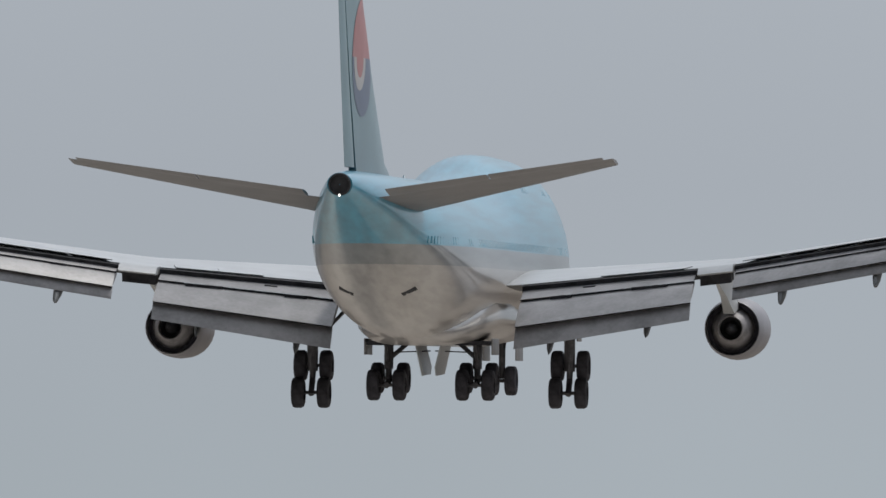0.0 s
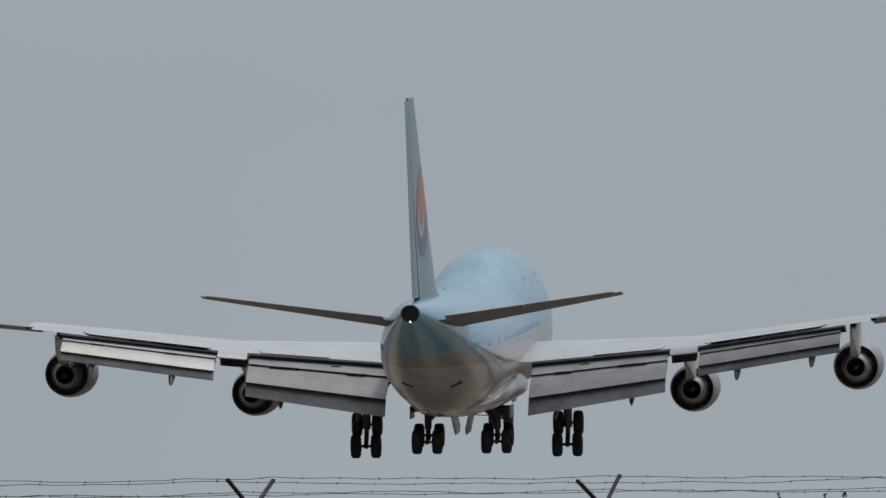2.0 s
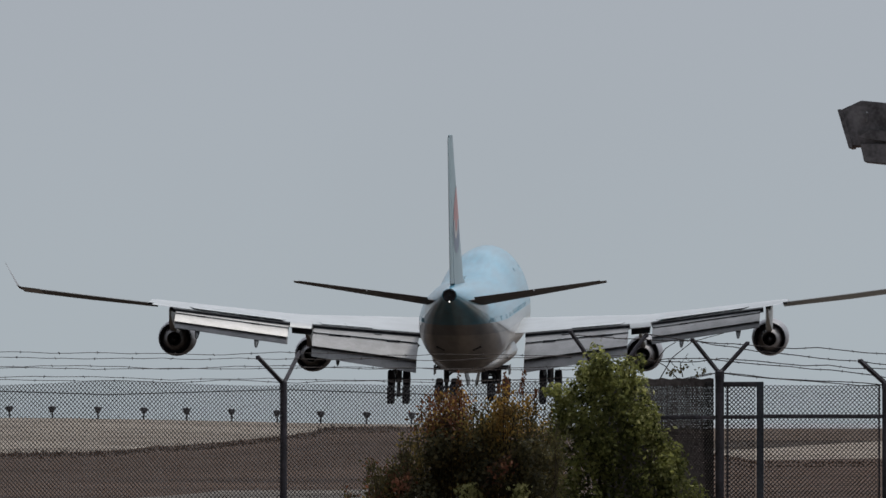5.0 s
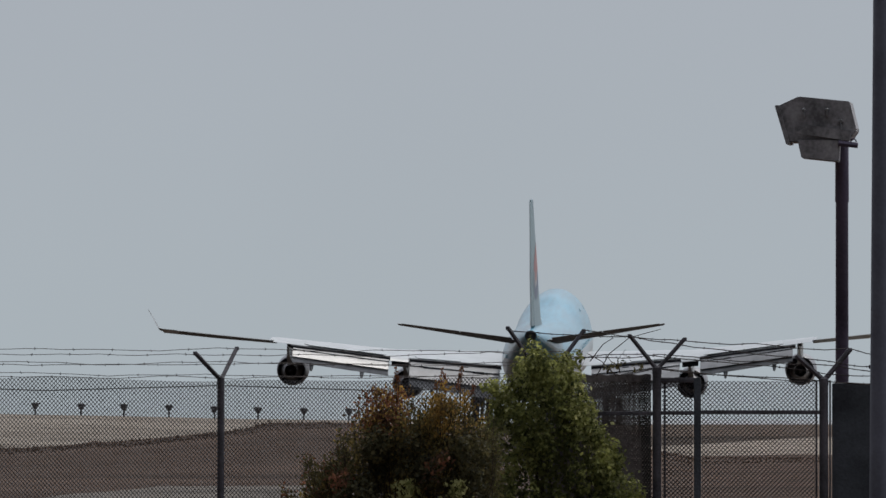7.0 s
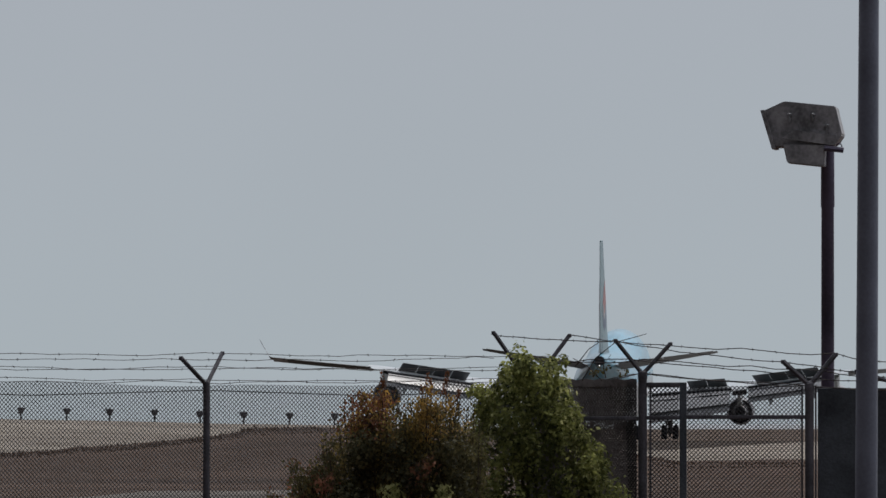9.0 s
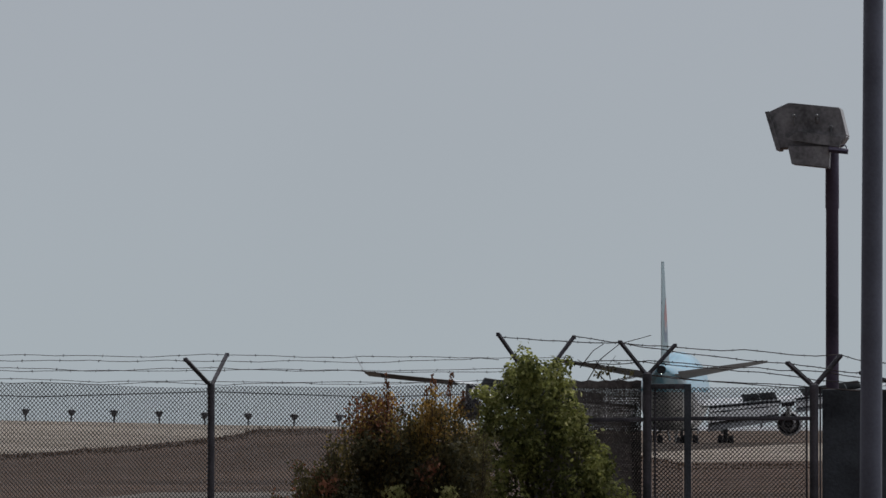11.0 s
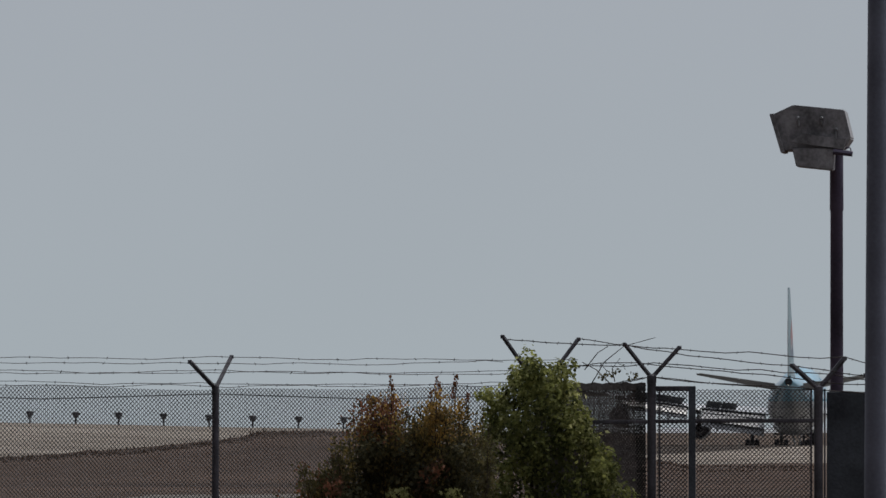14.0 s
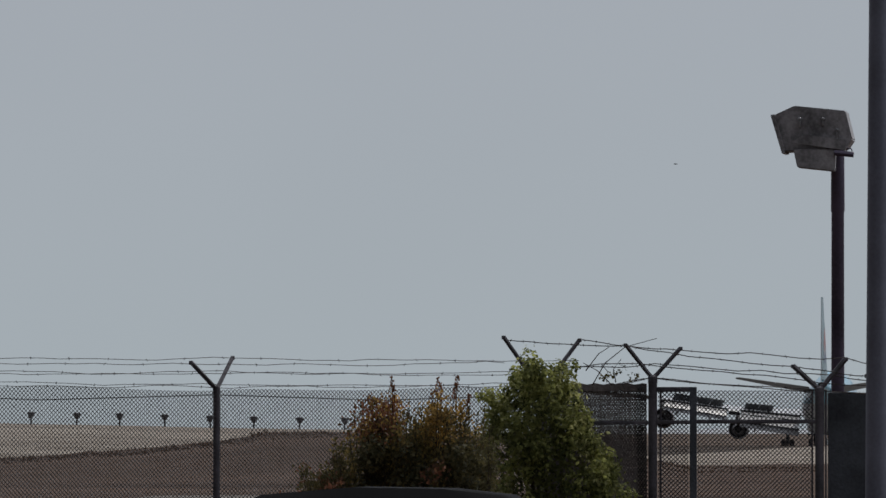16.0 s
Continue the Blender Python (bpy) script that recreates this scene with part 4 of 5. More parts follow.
# ---------------------------------------------------------------- gate and screened fence
def make_gate_fence():
    rng = random.Random(9)
    g = thing("gate_fence", pose(0, 0, 0), "dark steel gate section of chain-link fence with barbed wire", "fence")
    D = 95.0
    cx, cy, ctop = fence_info[-1][:3]
    d = (-5.945, D, 3.335)
    e = (-4.673, D, 3.249)
    f = (-3.873, D, 3.215)
    make_post(g, d[0], d[1], d[2], 0.034, (-0.205, -0.05, 0.275), (0.21, 0.05, 0.25), arm_r_tube=0.0175)
    make_post(g, e[0], e[1], e[2], 0.034, (-0.20, -0.05, 0.20), (0.20, 0.05, 0.255), arm_r_tube=0.021)
    make_post(g, f[0], f[1], f[2], 0.034, (-0.44, -0.05, 0.16), (0.20, 0.05, 0.22), arm_r_tube=0.017)
    # gate upright and rails
    gx = -5.636
    bm = box((gx - 0.027, D - 0.02, FENCE_FOOT), (gx + 0.027, D + 0.02, 3.288), bevel=0.006)
    part("gate_upright", bm, M_SCREEN, g)
    for xa, xb, za, zb in ((d[0] + 0.03, gx - 0.02, 3.249, 3.288), (d[0] + 0.03, gx - 0.02, 3.004, 3.034), (gx + 0.02, e[0] - 0.03, 3.009, 3.039), (cx + 0.1, d[0] - 0.03, 3.000, 3.030)):
        bm = box((xa, D - 0.018, za), (xb, D + 0.018, zb), bevel=0.005)
        part("rail", bm, M_POST, g)
    for bx in (-5.885, -4.729, -4.625):
        bm = tube([(bx, D, FENCE_FOOT + 0.1), (bx, D, 3.267)], 0.008, 6)
        part("tension_bar", bm, M_POST, g)
    chain_link(g, (d[0] + 0.04, D, 0), (gx - 0.03, D, 0), FENCE_FOOT + 0.05, 3.275, w=0.0164, r=0.0066)
    chain_link(g, (gx + 0.03, D, 0), (e[0] - 0.04, D, 0), FENCE_FOOT + 0.05, 3.275, w=0.0164, r=0.0057)
    chain_link(g, (cx + 0.05, cy - 0.4, 0), (d[0] - 0.04, D, 0), FENCE_FOOT + 0.05, 3.31, w=0.0164, r=0.0056)
    # ragged hem of the net along the top wire
    bm = bmesh.new()
    hem = [(cx + 0.1 + (d[0] - 0.05 - cx - 0.1) * q / 24, 3.312 + 0.006 * math.sin(q * 1.7), 3.255 + 0.022 * noise.noise((q * 0.7, 2, 0))) for q in range(25)]
    loft([[(x, D + 0.06, b), (x, D + 0.08, b), (x, D + 0.08, a), (x, D + 0.06, a)] for x, a, b in hem], bm)
    part("net_hem", bm, M_NET, g, "frayed hem of the net")
    # woven net beside the climber, worn thinner towards the top
    x0, x1, z0, z1, pitch = cx + 0.1, d[0] - 0.05, FENCE_FOOT, 3.27, 0.0085
    verts, faces = [], []

    def ribbon(p, q, side, y):
        b = len(verts)
        verts.extend([(p[0] - side[0], y, p[1] - side[1]), (p[0] + side[0], y, p[1] + side[1]), (q[0] + side[0], y, q[1] + side[1]), (q[0] - side[0], y, q[1] - side[1])])
        faces.append((b, b + 1, b + 2, b + 3))

    for i in range(int((x1 - x0) / pitch) + 1):
        x = x0 + i * pitch + rng.uniform(-0.0012, 0.0012)
        w = 0.0029 * rng.uniform(0.8, 1.25)
        for za, zb, k in ((z0, 2.2, 1.1), (2.2, 2.99, 1.05), (2.99, z1, 0.9)):
            ribbon((x, za), (x + rng.uniform(-0.001, 0.001), zb), (w * k, 0), D + 0.070)
    for j in range(int((z1 - z0) / pitch) + 1):
        z = z0 + j * pitch + rng.uniform(-0.0012, 0.0012)
        w = 0.0027 * rng.uniform(0.75, 1.25) * (1.1 if z < 2.99 else 0.9)
        ribbon((x0, z), (x1, z + rng.uniform(-0.004, 0.004)), (0, w), D + 0.072)
    me = bpy.data.meshes.new("windbreak_net")
    me.from_pydata(verts, [], faces)
    me.materials.append(M_NET)
    net = tagged(new("windbreak_net", me), "faded brown windbreak net, worn see-through", kind="stuff")
    net.parent = g
    bm = box((e[0] + 0.06, D + 0.05, FENCE_FOOT), (f[0], D + 0.09, 3.245), bevel=0.01)
    part("privacy_screen", bm, M_SCREEN, g, "dark privacy screen panel")
    # wires
    c = (cx, cy, ctop)
    tops = {"c": ((cx - 0.29, cy, ctop + 0.40), (cx + 0.29, cy, ctop + 0.40)), "d": ((d[0] - 0.205, D - 0.05, d[2] + 0.275), (d[0] + 0.21, D + 0.05, d[2] + 0.25)), "e": ((e[0] - 0.2, D - 0.05, e[2] + 0.2), (e[0] + 0.2, D + 0.05, e[2] + 0.255)), "f": ((f[0] - 0.44, D, f[2] + 0.16), (f[0] + 0.2, D, f[2] + 0.22))}
    base = {"c": c, "d": d, "e": e, "f": f}
    for w in (0, 1):
        for k in (0.97, 0.5, 0.08):
            strand(g, [Vector(base[q]).lerp(Vector(tops[q][w]), k) for q in "cdef"], rng, sag=0.015, wob=0.035, r=0.0036, barb=0.08)
    return g


gate = make_gate_fence()


# ---------------------------------------------------------------- plants
def leaf_cloud(name, blobs, count, size, material, parent, rng, droop=0.5, shell=0.55):
    """Many folded leaves scattered in uneven blobs (centre, radii)."""
    verts, faces = [], []
    vol = [b[1][0] * b[1][1] * b[1][2] for b in blobs]
    pick = rng.choices(range(len(blobs)), weights=[v ** 0.75 for v in vol], k=count)
    for i in pick:
        c, r = blobs[i]
        d = Vector((rng.gauss(0, 1), rng.gauss(0, 1), rng.gauss(0, 1))).normalized()
        k = shell + (1 - shell) * rng.random() ** 0.6
        if rng.random() < 0.06:
            k *= 1.15
        p = Vector((c[0] + d.x * r[0] * k, c[1] + d.y * r[1] * k, c[2] + d.z * r[2] * k))
        nrm = (d + Vector((rng.uniform(-1, 1), rng.uniform(-1, 1), rng.uniform(-0.6, 1)))).normalized()
        tip = Vector((rng.uniform(-1, 1), rng.uniform(-1, 1), -droop + rng.uniform(-0.5, 0.6)))
        tip = (tip - nrm * tip.dot(nrm)).normalized()
        side = nrm.cross(tip)
        s = size * rng.uniform(0.6, 1.35)
        b = len(verts)
        verts += [tuple(p), tuple(p + tip * s * 0.45 + side * s * 0.36 + nrm * s * 0.08), tuple(p + tip * s), tuple(p + tip * s * 0.45 - side * s * 0.36 + nrm * s * 0.08)]
        faces += [(b, b + 1, b + 2), (b, b + 2, b + 3)]
    me = bpy.data.meshes.new(name)
    me.from_pydata(verts, [], faces)
    me.materials.append(material)
    ob = new(name, me)
    ob.parent = parent
    return tagged(ob, kind="stuff")


def twigs(parent, base, heads, rng, r=0.02):
    for h in heads:
        b = Vector(base) + Vector((rng.uniform(-0.15, 0.15), rng.uniform(-0.1, 0.1), 0))
        h = Vector(h)
        mid1 = b.lerp(h, 0.4) + Vector((rng.uniform(-0.1, 0.1), rng.uniform(-0.1, 0.1), 0.1))
        mid2 = b.lerp(h, 0.75) + Vector((rng.uniform(-0.06, 0.06), rng.uniform(-0.06, 0.06), 0.03))
        part("branch", tube([b, mid1, mid2, h], r, 6, r_end=0.004), M_BARK, parent)


def leaf_sprays(name, lines, count, size, material, parent, rng, spread=0.03, start=0.35, lift=0.8):
    """Leaves set along stems (base, tip), thinning towards the tips; lift turns them along the stem."""
    verts, faces = [], []
    for _ in range(count):
        p0, p1 = rng.choice(lines)
        k = start + (1 - start) * rng.random()
        way = (p1 - p0).normalized()
        off = spread * (1.25 - 0.8 * (k - start) / (1 - start))
        p = p0.lerp(p1, k) + Vector((rng.gauss(0, off), rng.gauss(0, off), rng.gauss(0, off * 0.6)))
        tip = (way * lift + Vector((rng.uniform(-1, 1), rng.uniform(-1, 1), rng.uniform(-0.7, 0.7)))).normalized()
        side = tip.cross(Vector((rng.uniform(-1, 1), rng.uniform(-1, 1), rng.uniform(-0.4, 0.4)))).normalized()
        nrm = side.cross(tip)
        z = size * rng.uniform(0.55, 1.4)
        b = len(verts)
        verts += [tuple(p), tuple(p + tip * z * 0.45 + side * z * 0.30 + nrm * z * 0.08), tuple(p + tip * z), tuple(p + tip * z * 0.45 - side * z * 0.30 + nrm * z * 0.08)]
        faces += [(b, b + 1, b + 2), (b, b + 2, b + 3)]
    me = bpy.data.meshes.new(name)
    me.from_pydata(verts, [], faces)
    me.materials.append(material)
    ob = new(name, me)
    ob.parent = parent
    return tagged(ob, kind="stuff")


# height, middle and half width up the ivy column
COLUMN = [(0.95, -6.680, 0.70), (1.4, -6.690, 0.72), (1.8, -6.703, 0.73), (2.1, -6.725, 0.73), (2.35, -6.746, 0.71), (2.55, -6.745, 0.60), (2.72, -6.765, 0.51), (2.9, -6.785, 0.42), (3.08, -6.79, 0.32), (3.21, -6.79, 0.26), (3.30, -6.78, 0.21), (3.37, -6.776, 0.15), (3.43, -6.770, 0.05)]


def make_climber():
    rng = random.Random(21)
    t = thing("ivy_column", pose(0, 0, 0), "leafy green climber swallowing a fence post", "shrub")
    D = 94.6
    core, clumps, rim = [], [], []
    for i in range(26):
        z = 0.95 + 2.4 * i / 25
        x, w = lerp_table(COLUMN, z)
        core.append(((x, D, z), (w * 0.86, 0.26, 0.14)))
    # drooping tongues of leaves over the front, crowded unevenly
    for i in range(210):
        z = 0.95 + 2.46 * rng.random() ** 0.85
        x, w = lerp_table(COLUMN, z)
        turn = radians(rng.uniform(-105, 105))
        grow = 1 + 0.16 * noise.noise((math.sin(turn) * 2.2, z * 2.6, 4))
        c = (x + w * math.sin(turn) * grow * 0.93, D - 0.34 * math.cos(turn) * grow, z)
        r = rng.uniform(0.055, 0.10)
        clumps.append((c, (r, r, r * rng.uniform(1.2, 2.2))))
        # rim clumps get pale leaves, painting the backlight on the column's edges
        if abs(math.sin(turn)) > 0.72 or rng.random() < 0.12:
            rim.append((Vector(c) + Vector((0, 0, r)), Vector(c) + Vector((math.sin(turn) * 0.05, -0.02, -r * 2.0))))
    twigs(t, (-6.733, D, 0.82), [c[0] for c in core[::3]], rng, 0.03)
    # the core's leaves are darker, its inner shade put into their colour
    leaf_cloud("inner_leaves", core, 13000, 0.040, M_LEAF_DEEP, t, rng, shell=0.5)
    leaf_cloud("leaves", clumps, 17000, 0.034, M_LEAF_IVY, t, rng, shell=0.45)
    leaf_sprays("pale_leaves", rim, 4200, 0.034, M_LEAF_PALE, t, rng, spread=0.035, start=0.0, lift=0.6)
    sides = [((-7.161, D - 0.1, 3.22), (0.10, 0.1, 0.06)), ((-7.089, D - 0.1, 3.15), (0.08, 0.1, 0.06)), ((-7.12, D - 0.1, 3.03), (0.06, 0.1, 0.10)), ((-6.596, D, 3.43), (0.05, 0.05, 0.05)), ((-6.896, D, 3.40), (0.07, 0.05, 0.06)), ((-6.519, D, 3.46), (0.04, 0.05, 0.06)), ((-6.95, D, 3.36), (0.06, 0.06, 0.10)), ((-6.318, D, 2.55), (0.08, 0.1, 0.16))]
    leaf_cloud("side_shoots", sides, 900, 0.034, M_LEAF_IVY, t, rng, shell=0.1)
    # bare tendrils over the wires
    for pts in (((-6.43, 3.41), (-6.33, 3.54), (-6.25, 3.59)), ((-6.38, 3.30), (-6.28, 3.47), (-6.13, 3.59), (-5.89, 3.655)), ((-6.23, 3.30), (-6.34, 3.41), (-6.45, 3.47)), ((-6.20, 3.32), (-6.22, 3.42), (-6.16, 3.50)), ((-6.30, 3.33), (-6.26, 3.40), (-6.31, 3.46))):
        part("tendril", tube([(x, D, z) for x, z in pts], 0.0045, 5, r_end=0.0025), M_BARK, t)
    leaf_cloud("tendril_leaves", [((-6.3 + 0.05 * i, D, 3.36 + 0.02 * (i % 4)), (0.03, 0.03, 0.03)) for i in range(6)], 70, 0.03, M_LEAF_DARK, t, rng, shell=0.1)
    return t


make_climber()


# height of the shrub's close foliage along the fence
CROWN = [(-0.84, 2.25), (-0.66, 2.52), (-0.48, 2.80), (-0.36, 2.92), (-0.2, 3.00), (-0.06, 2.98), (0.06, 2.95), (0.2, 2.98), (0.33, 3.02), (0.45, 2.98), (0.6, 2.9), (0.70, 2.75)]


def make_autumn_shrub():
    rng = random.Random(33)
    t = thing("autumn_shrub", pose(0, 0, 0), "dense twiggy shrub with dark green, orange and rusty autumn leaves", "shrub")
    D = 93.0

    def at(x, z, d=0.0):
        return Vector((-7.684 + x, D + d, z))

    def stem(x, z, r=0.008, d=None):
        """A bent upright stem; gives its upper part as a line for leaves."""
        d = rng.uniform(-0.28, 0.22) if d is None else d
        p0 = at(x * 0.3 + rng.uniform(-0.12, 0.12), 0.86, d * 0.4)
        p1 = at(x, z, d)
        m1 = p0.lerp(p1, 0.45) + Vector((x * 0.10 + rng.uniform(-0.04, 0.04), 0, 0))
        m2 = p0.lerp(p1, 0.78) + Vector((x * 0.06 + rng.uniform(-0.03, 0.03), 0, 0))
        part("branch", tube([p0, m1, m2, p1], r, 5, r_end=0.0022), M_BARK, t)
        return (m2.lerp(m1, 0.35), p1)

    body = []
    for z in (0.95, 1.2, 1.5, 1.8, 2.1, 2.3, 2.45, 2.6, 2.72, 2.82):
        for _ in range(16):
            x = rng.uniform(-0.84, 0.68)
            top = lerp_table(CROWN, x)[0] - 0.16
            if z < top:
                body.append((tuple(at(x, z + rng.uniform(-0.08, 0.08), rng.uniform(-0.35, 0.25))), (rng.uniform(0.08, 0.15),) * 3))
    # inner leaves take a darker colour, painting the shade inside the shrub
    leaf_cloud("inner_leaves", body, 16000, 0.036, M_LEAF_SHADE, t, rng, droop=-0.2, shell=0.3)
    leaf_cloud("outer_leaves", [b for b in body if b[0][1] < D - 0.05], 6500, 0.032, M_LEAF_DARK, t, rng, droop=-0.2, shell=0.8)
    mixed = []
    for _ in range(96):
        x = rng.uniform(-0.84, 0.68)
        mixed.append(stem(x, lerp_table(CROWN, x)[0] + rng.uniform(-0.12, 0.07)))
    leaf_sprays("olive_leaves", mixed[::2], 7500, 0.030, M_LEAF_OLIVE, t, rng, spread=0.065, start=0.2)
    leaf_sprays("dark_leaves", mixed[1::2], 8500, 0.030, M_LEAF_DARK, t, rng, spread=0.065, start=0.2)
    # two brighter plumes, and reddish sprays low at the open end
    rusty = [stem(rng.uniform(-0.30, -0.02), rng.uniform(3.02, 3.22), d=rng.uniform(-0.25, 0.0)) for _ in range(13)]
    leaf_sprays("rusty_leaves", rusty, 1100, 0.028, M_LEAF_RED, t, rng, spread=0.07, start=0.72)
    leaf_sprays("amber_leaves", rusty[::2], 650, 0.028, M_LEAF_AUTUMN, t, rng, spread=0.065, start=0.76)
    gold = [stem(rng.uniform(0.21, 0.45), rng.uniform(3.04, 3.24), d=rng.uniform(-0.25, 0.0)) for _ in range(12)]
    leaf_sprays("orange_leaves", gold, 1400, 0.028, M_LEAF_AUTUMN, t, rng, spread=0.065, start=0.74)
    low = [stem(rng.uniform(-0.92, -0.45), rng.uniform(2.3, 2.78), d=rng.uniform(-0.3, 0.0)) for _ in range(16)]
    leaf_sprays("reddish_leaves", low[::2], 600, 0.028, M_LEAF_RED, t, rng, spread=0.055, start=0.45)
    leaf_sprays("brown_leaves", low, 2600, 0.028, M_LEAF_DARK, t, rng, spread=0.06, start=0.2)
    patch = [(at(x, z, -0.42), at(x + 0.05, z + 0.14, -0.46)) for x, z in ((-0.52, 2.42), (-0.48, 2.46), (0.22, 2.56), (0.27, 2.60), (0.20, 2.50))]
    leaf_sprays("rusty_patch_leaves", patch, 200, 0.032, M_LEAF_RED, t, rng, spread=0.05, start=0.0)
    patch = [(at(x, 2.36, -0.42), at(x, 2.50, -0.45)) for x in (-0.02, 0.05, 0.38, 0.43)]
    leaf_sprays("pale_leaves", patch, 300, 0.034, M_LEAF_PALE, t, rng, spread=0.045, start=0.0)
    # thin, half-bare twigs between and over the plumes
    bare = [stem(x, z + rng.uniform(-0.04, 0.03), 0.006, rng.uniform(-0.15, 0.15)) for x, z in ((0.0, 3.10), (0.05, 3.16), (0.09, 3.06), (0.14, 3.14), (0.18, 3.08), (0.50, 3.14), (0.55, 3.08), (0.60, 3.12), (0.65, 3.0), (-0.36, 3.08), (-0.42, 3.0), (-0.33, 3.14), (-0.5, 2.92))]
    leaf_sprays("twig_leaves", bare, 1100, 0.024, M_LEAF_DARK, t, rng, spread=0.022)
    spikes = [stem(x, z, 0.006, -0.1) for x, z in ((-0.08, 3.355), (-0.065, 3.29), (0.266, 3.35), (0.285, 3.30), (0.41, 3.36), (0.395, 3.30), (0.22, 3.27), (-0.24, 3.22), (0.50, 3.22))]
    leaf_sprays("spike_leaves", spikes, 380, 0.022, M_LEAF_RED, t, rng, spread=0.010, start=0.84, lift=1.6)
    return t


make_autumn_shrub()


# ---------------------------------------------------------------- dry grass on the bank
def make_dry_grass():
    rng = random.Random(5)
    verts, faces = [], []
    for _ in range(3600):
        y = rng.uniform(207, 224)
        u = rng.uniform(-0.142, -0.044)
        x = u * y
        n = noise.noise((x * 0.5, y * 0.12, 8))
        if n < -0.15 and rng.random() < 0.8:
            continue
        z = ground_height(x, y) - 0.01
        h = rng.uniform(0.02, 0.06) * (1 + 2.2 * max(0, n)) * (1.5 if rng.random() < 0.04 else 1)
        dx, w = rng.uniform(-0.05, 0.05), rng.uniform(0.006, 0.014)
        b = len(verts)
        verts += [(x - w, y, z), (x + w, y, z), (x + dx * 0.4 + w * 0.6, y, z + h * 0.6), (x + dx * 0.4 - w * 0.6, y, z + h * 0.6), (x + dx, y, z + h)]
        faces += [(b, b + 1, b + 2, b + 3), (b + 3, b + 2, b + 4)]
    me = bpy.data.meshes.new("dry_grass")
    me.from_pydata(verts, [], faces)
    me.materials.append(M_GRASS)
    tagged(new("dry_grass", me), "short dead brown grass on the bank", "grass", kind="stuff")


make_dry_grass()


# ---------------------------------------------------------------- lamp post and pole
def make_lamp_post():
    D = 97.5
    t = thing("floodlight_post", pose(0.026, 0, -0.006), "dark steel post with a boxy tilted floodlight on top", "street lamp")
    x = -4.679
    bm = bmesh.new()
    loft([circle((x, D, z), r, 18, "Z") for z, r in ((0.75, 0.056), (4.668, 0.049), (4.676, 0.054), (5.096, 0.052), (5.153, 0.050))], bm)
    part("pole", bm, M_LAMPPOLE, t)
    # housing: a hipped box turned to the side
    bm = bmesh.new()
    front = [(-5.184, 97.300, 5.413), (-5.104, 97.300, 5.135), (-4.606, 97.220, 5.153), (-4.553, 97.220, 5.232), (-4.606, 97.240, 5.453), (-5.007, 97.260, 5.493)]
    back = [(-5.184, 97.800, 5.413), (-5.104, 97.800, 5.135), (-4.606, 97.760, 5.153), (-4.553, 97.760, 5.232), (-4.606, 97.720, 5.453), (-5.007, 97.720, 5.493)]
    loft([front, back], bm)
    bmesh.ops.bevel(bm, geom=list(bm.edges), offset=0.008, segments=2, affect="EDGES")
    head = part("housing", bm, M_LAMP, t, "weathered bronze floodlight housing")
    bm = bmesh.new()
    loft([[(-5.193, 97.260, 5.422), (-5.162, 97.260, 5.426), (-5.074, 97.260, 5.126), (-5.104, 97.260, 5.122)], [(-5.193, 97.840, 5.422), (-5.162, 97.840, 5.426), (-5.074, 97.840, 5.126), (-5.104, 97.840, 5.122)]], bm)
    part("visor_frame", bm, M_LAMP, head)
    bm = bmesh.new()
    loft([[(-5.012, 97.200, 5.153), (-4.981, 97.200, 5.012), (-4.690, 97.200, 4.981), (-4.681, 97.200, 5.153)], [(-5.012, 97.600, 5.153), (-4.981, 97.600, 5.012), (-4.690, 97.600, 4.981), (-4.681, 97.600, 5.153)]], bm)
    bmesh.ops.bevel(bm, geom=list(bm.edges), offset=0.006, segments=2, affect="EDGES")
    part("ballast_box", bm, M_LAMP, head)
    bm = bmesh.new()
    loft([[(-5.025, 97.190, 5.206), (-4.928, 97.190, 5.268), (-4.593, 97.190, 5.224), (-4.606, 97.190, 5.144)], [(-5.025, 97.230, 5.206), (-4.928, 97.230, 5.268), (-4.593, 97.230, 5.224), (-4.606, 97.230, 5.144)]], bm)
    part("lower_panel", bm, M_LAMP, head)
    for x, z, drip in ((-4.963, 5.387, 0.03), (-4.783, 5.387, 0.02), (-4.673, 5.299, 0.035)):
        bm = bmesh.new()
        loft([circle((x, y, z), r, 10) for y, r in ((97.26, 0.016), (97.215, 0.016), (97.205, 0.010))], bm)
        part("bolt", bm, M_RIM, head)
        part("rust_run", box((x - 0.006, 97.21, z - drip - 0.03), (x + 0.006, 97.26, z - 0.012), bevel=0.003), M_RIM, head)
    bm = tube([(-4.690, 97.190, 5.126), (-4.540, 97.190, 5.109)], 0.022, 8)
    part("clamp", bm, M_LAMPPOLE, head)
    ring = [(-4.575 + 0.022 * math.cos(a), 97.200, 5.135 - 0.026 * math.sin(a)) for a in [i * math.pi / 6 for i in range(13)]]
    part("cable_eye", tube(ring, 0.005, 5), M_LAMPPOLE, head)
    return t


make_lamp_post()


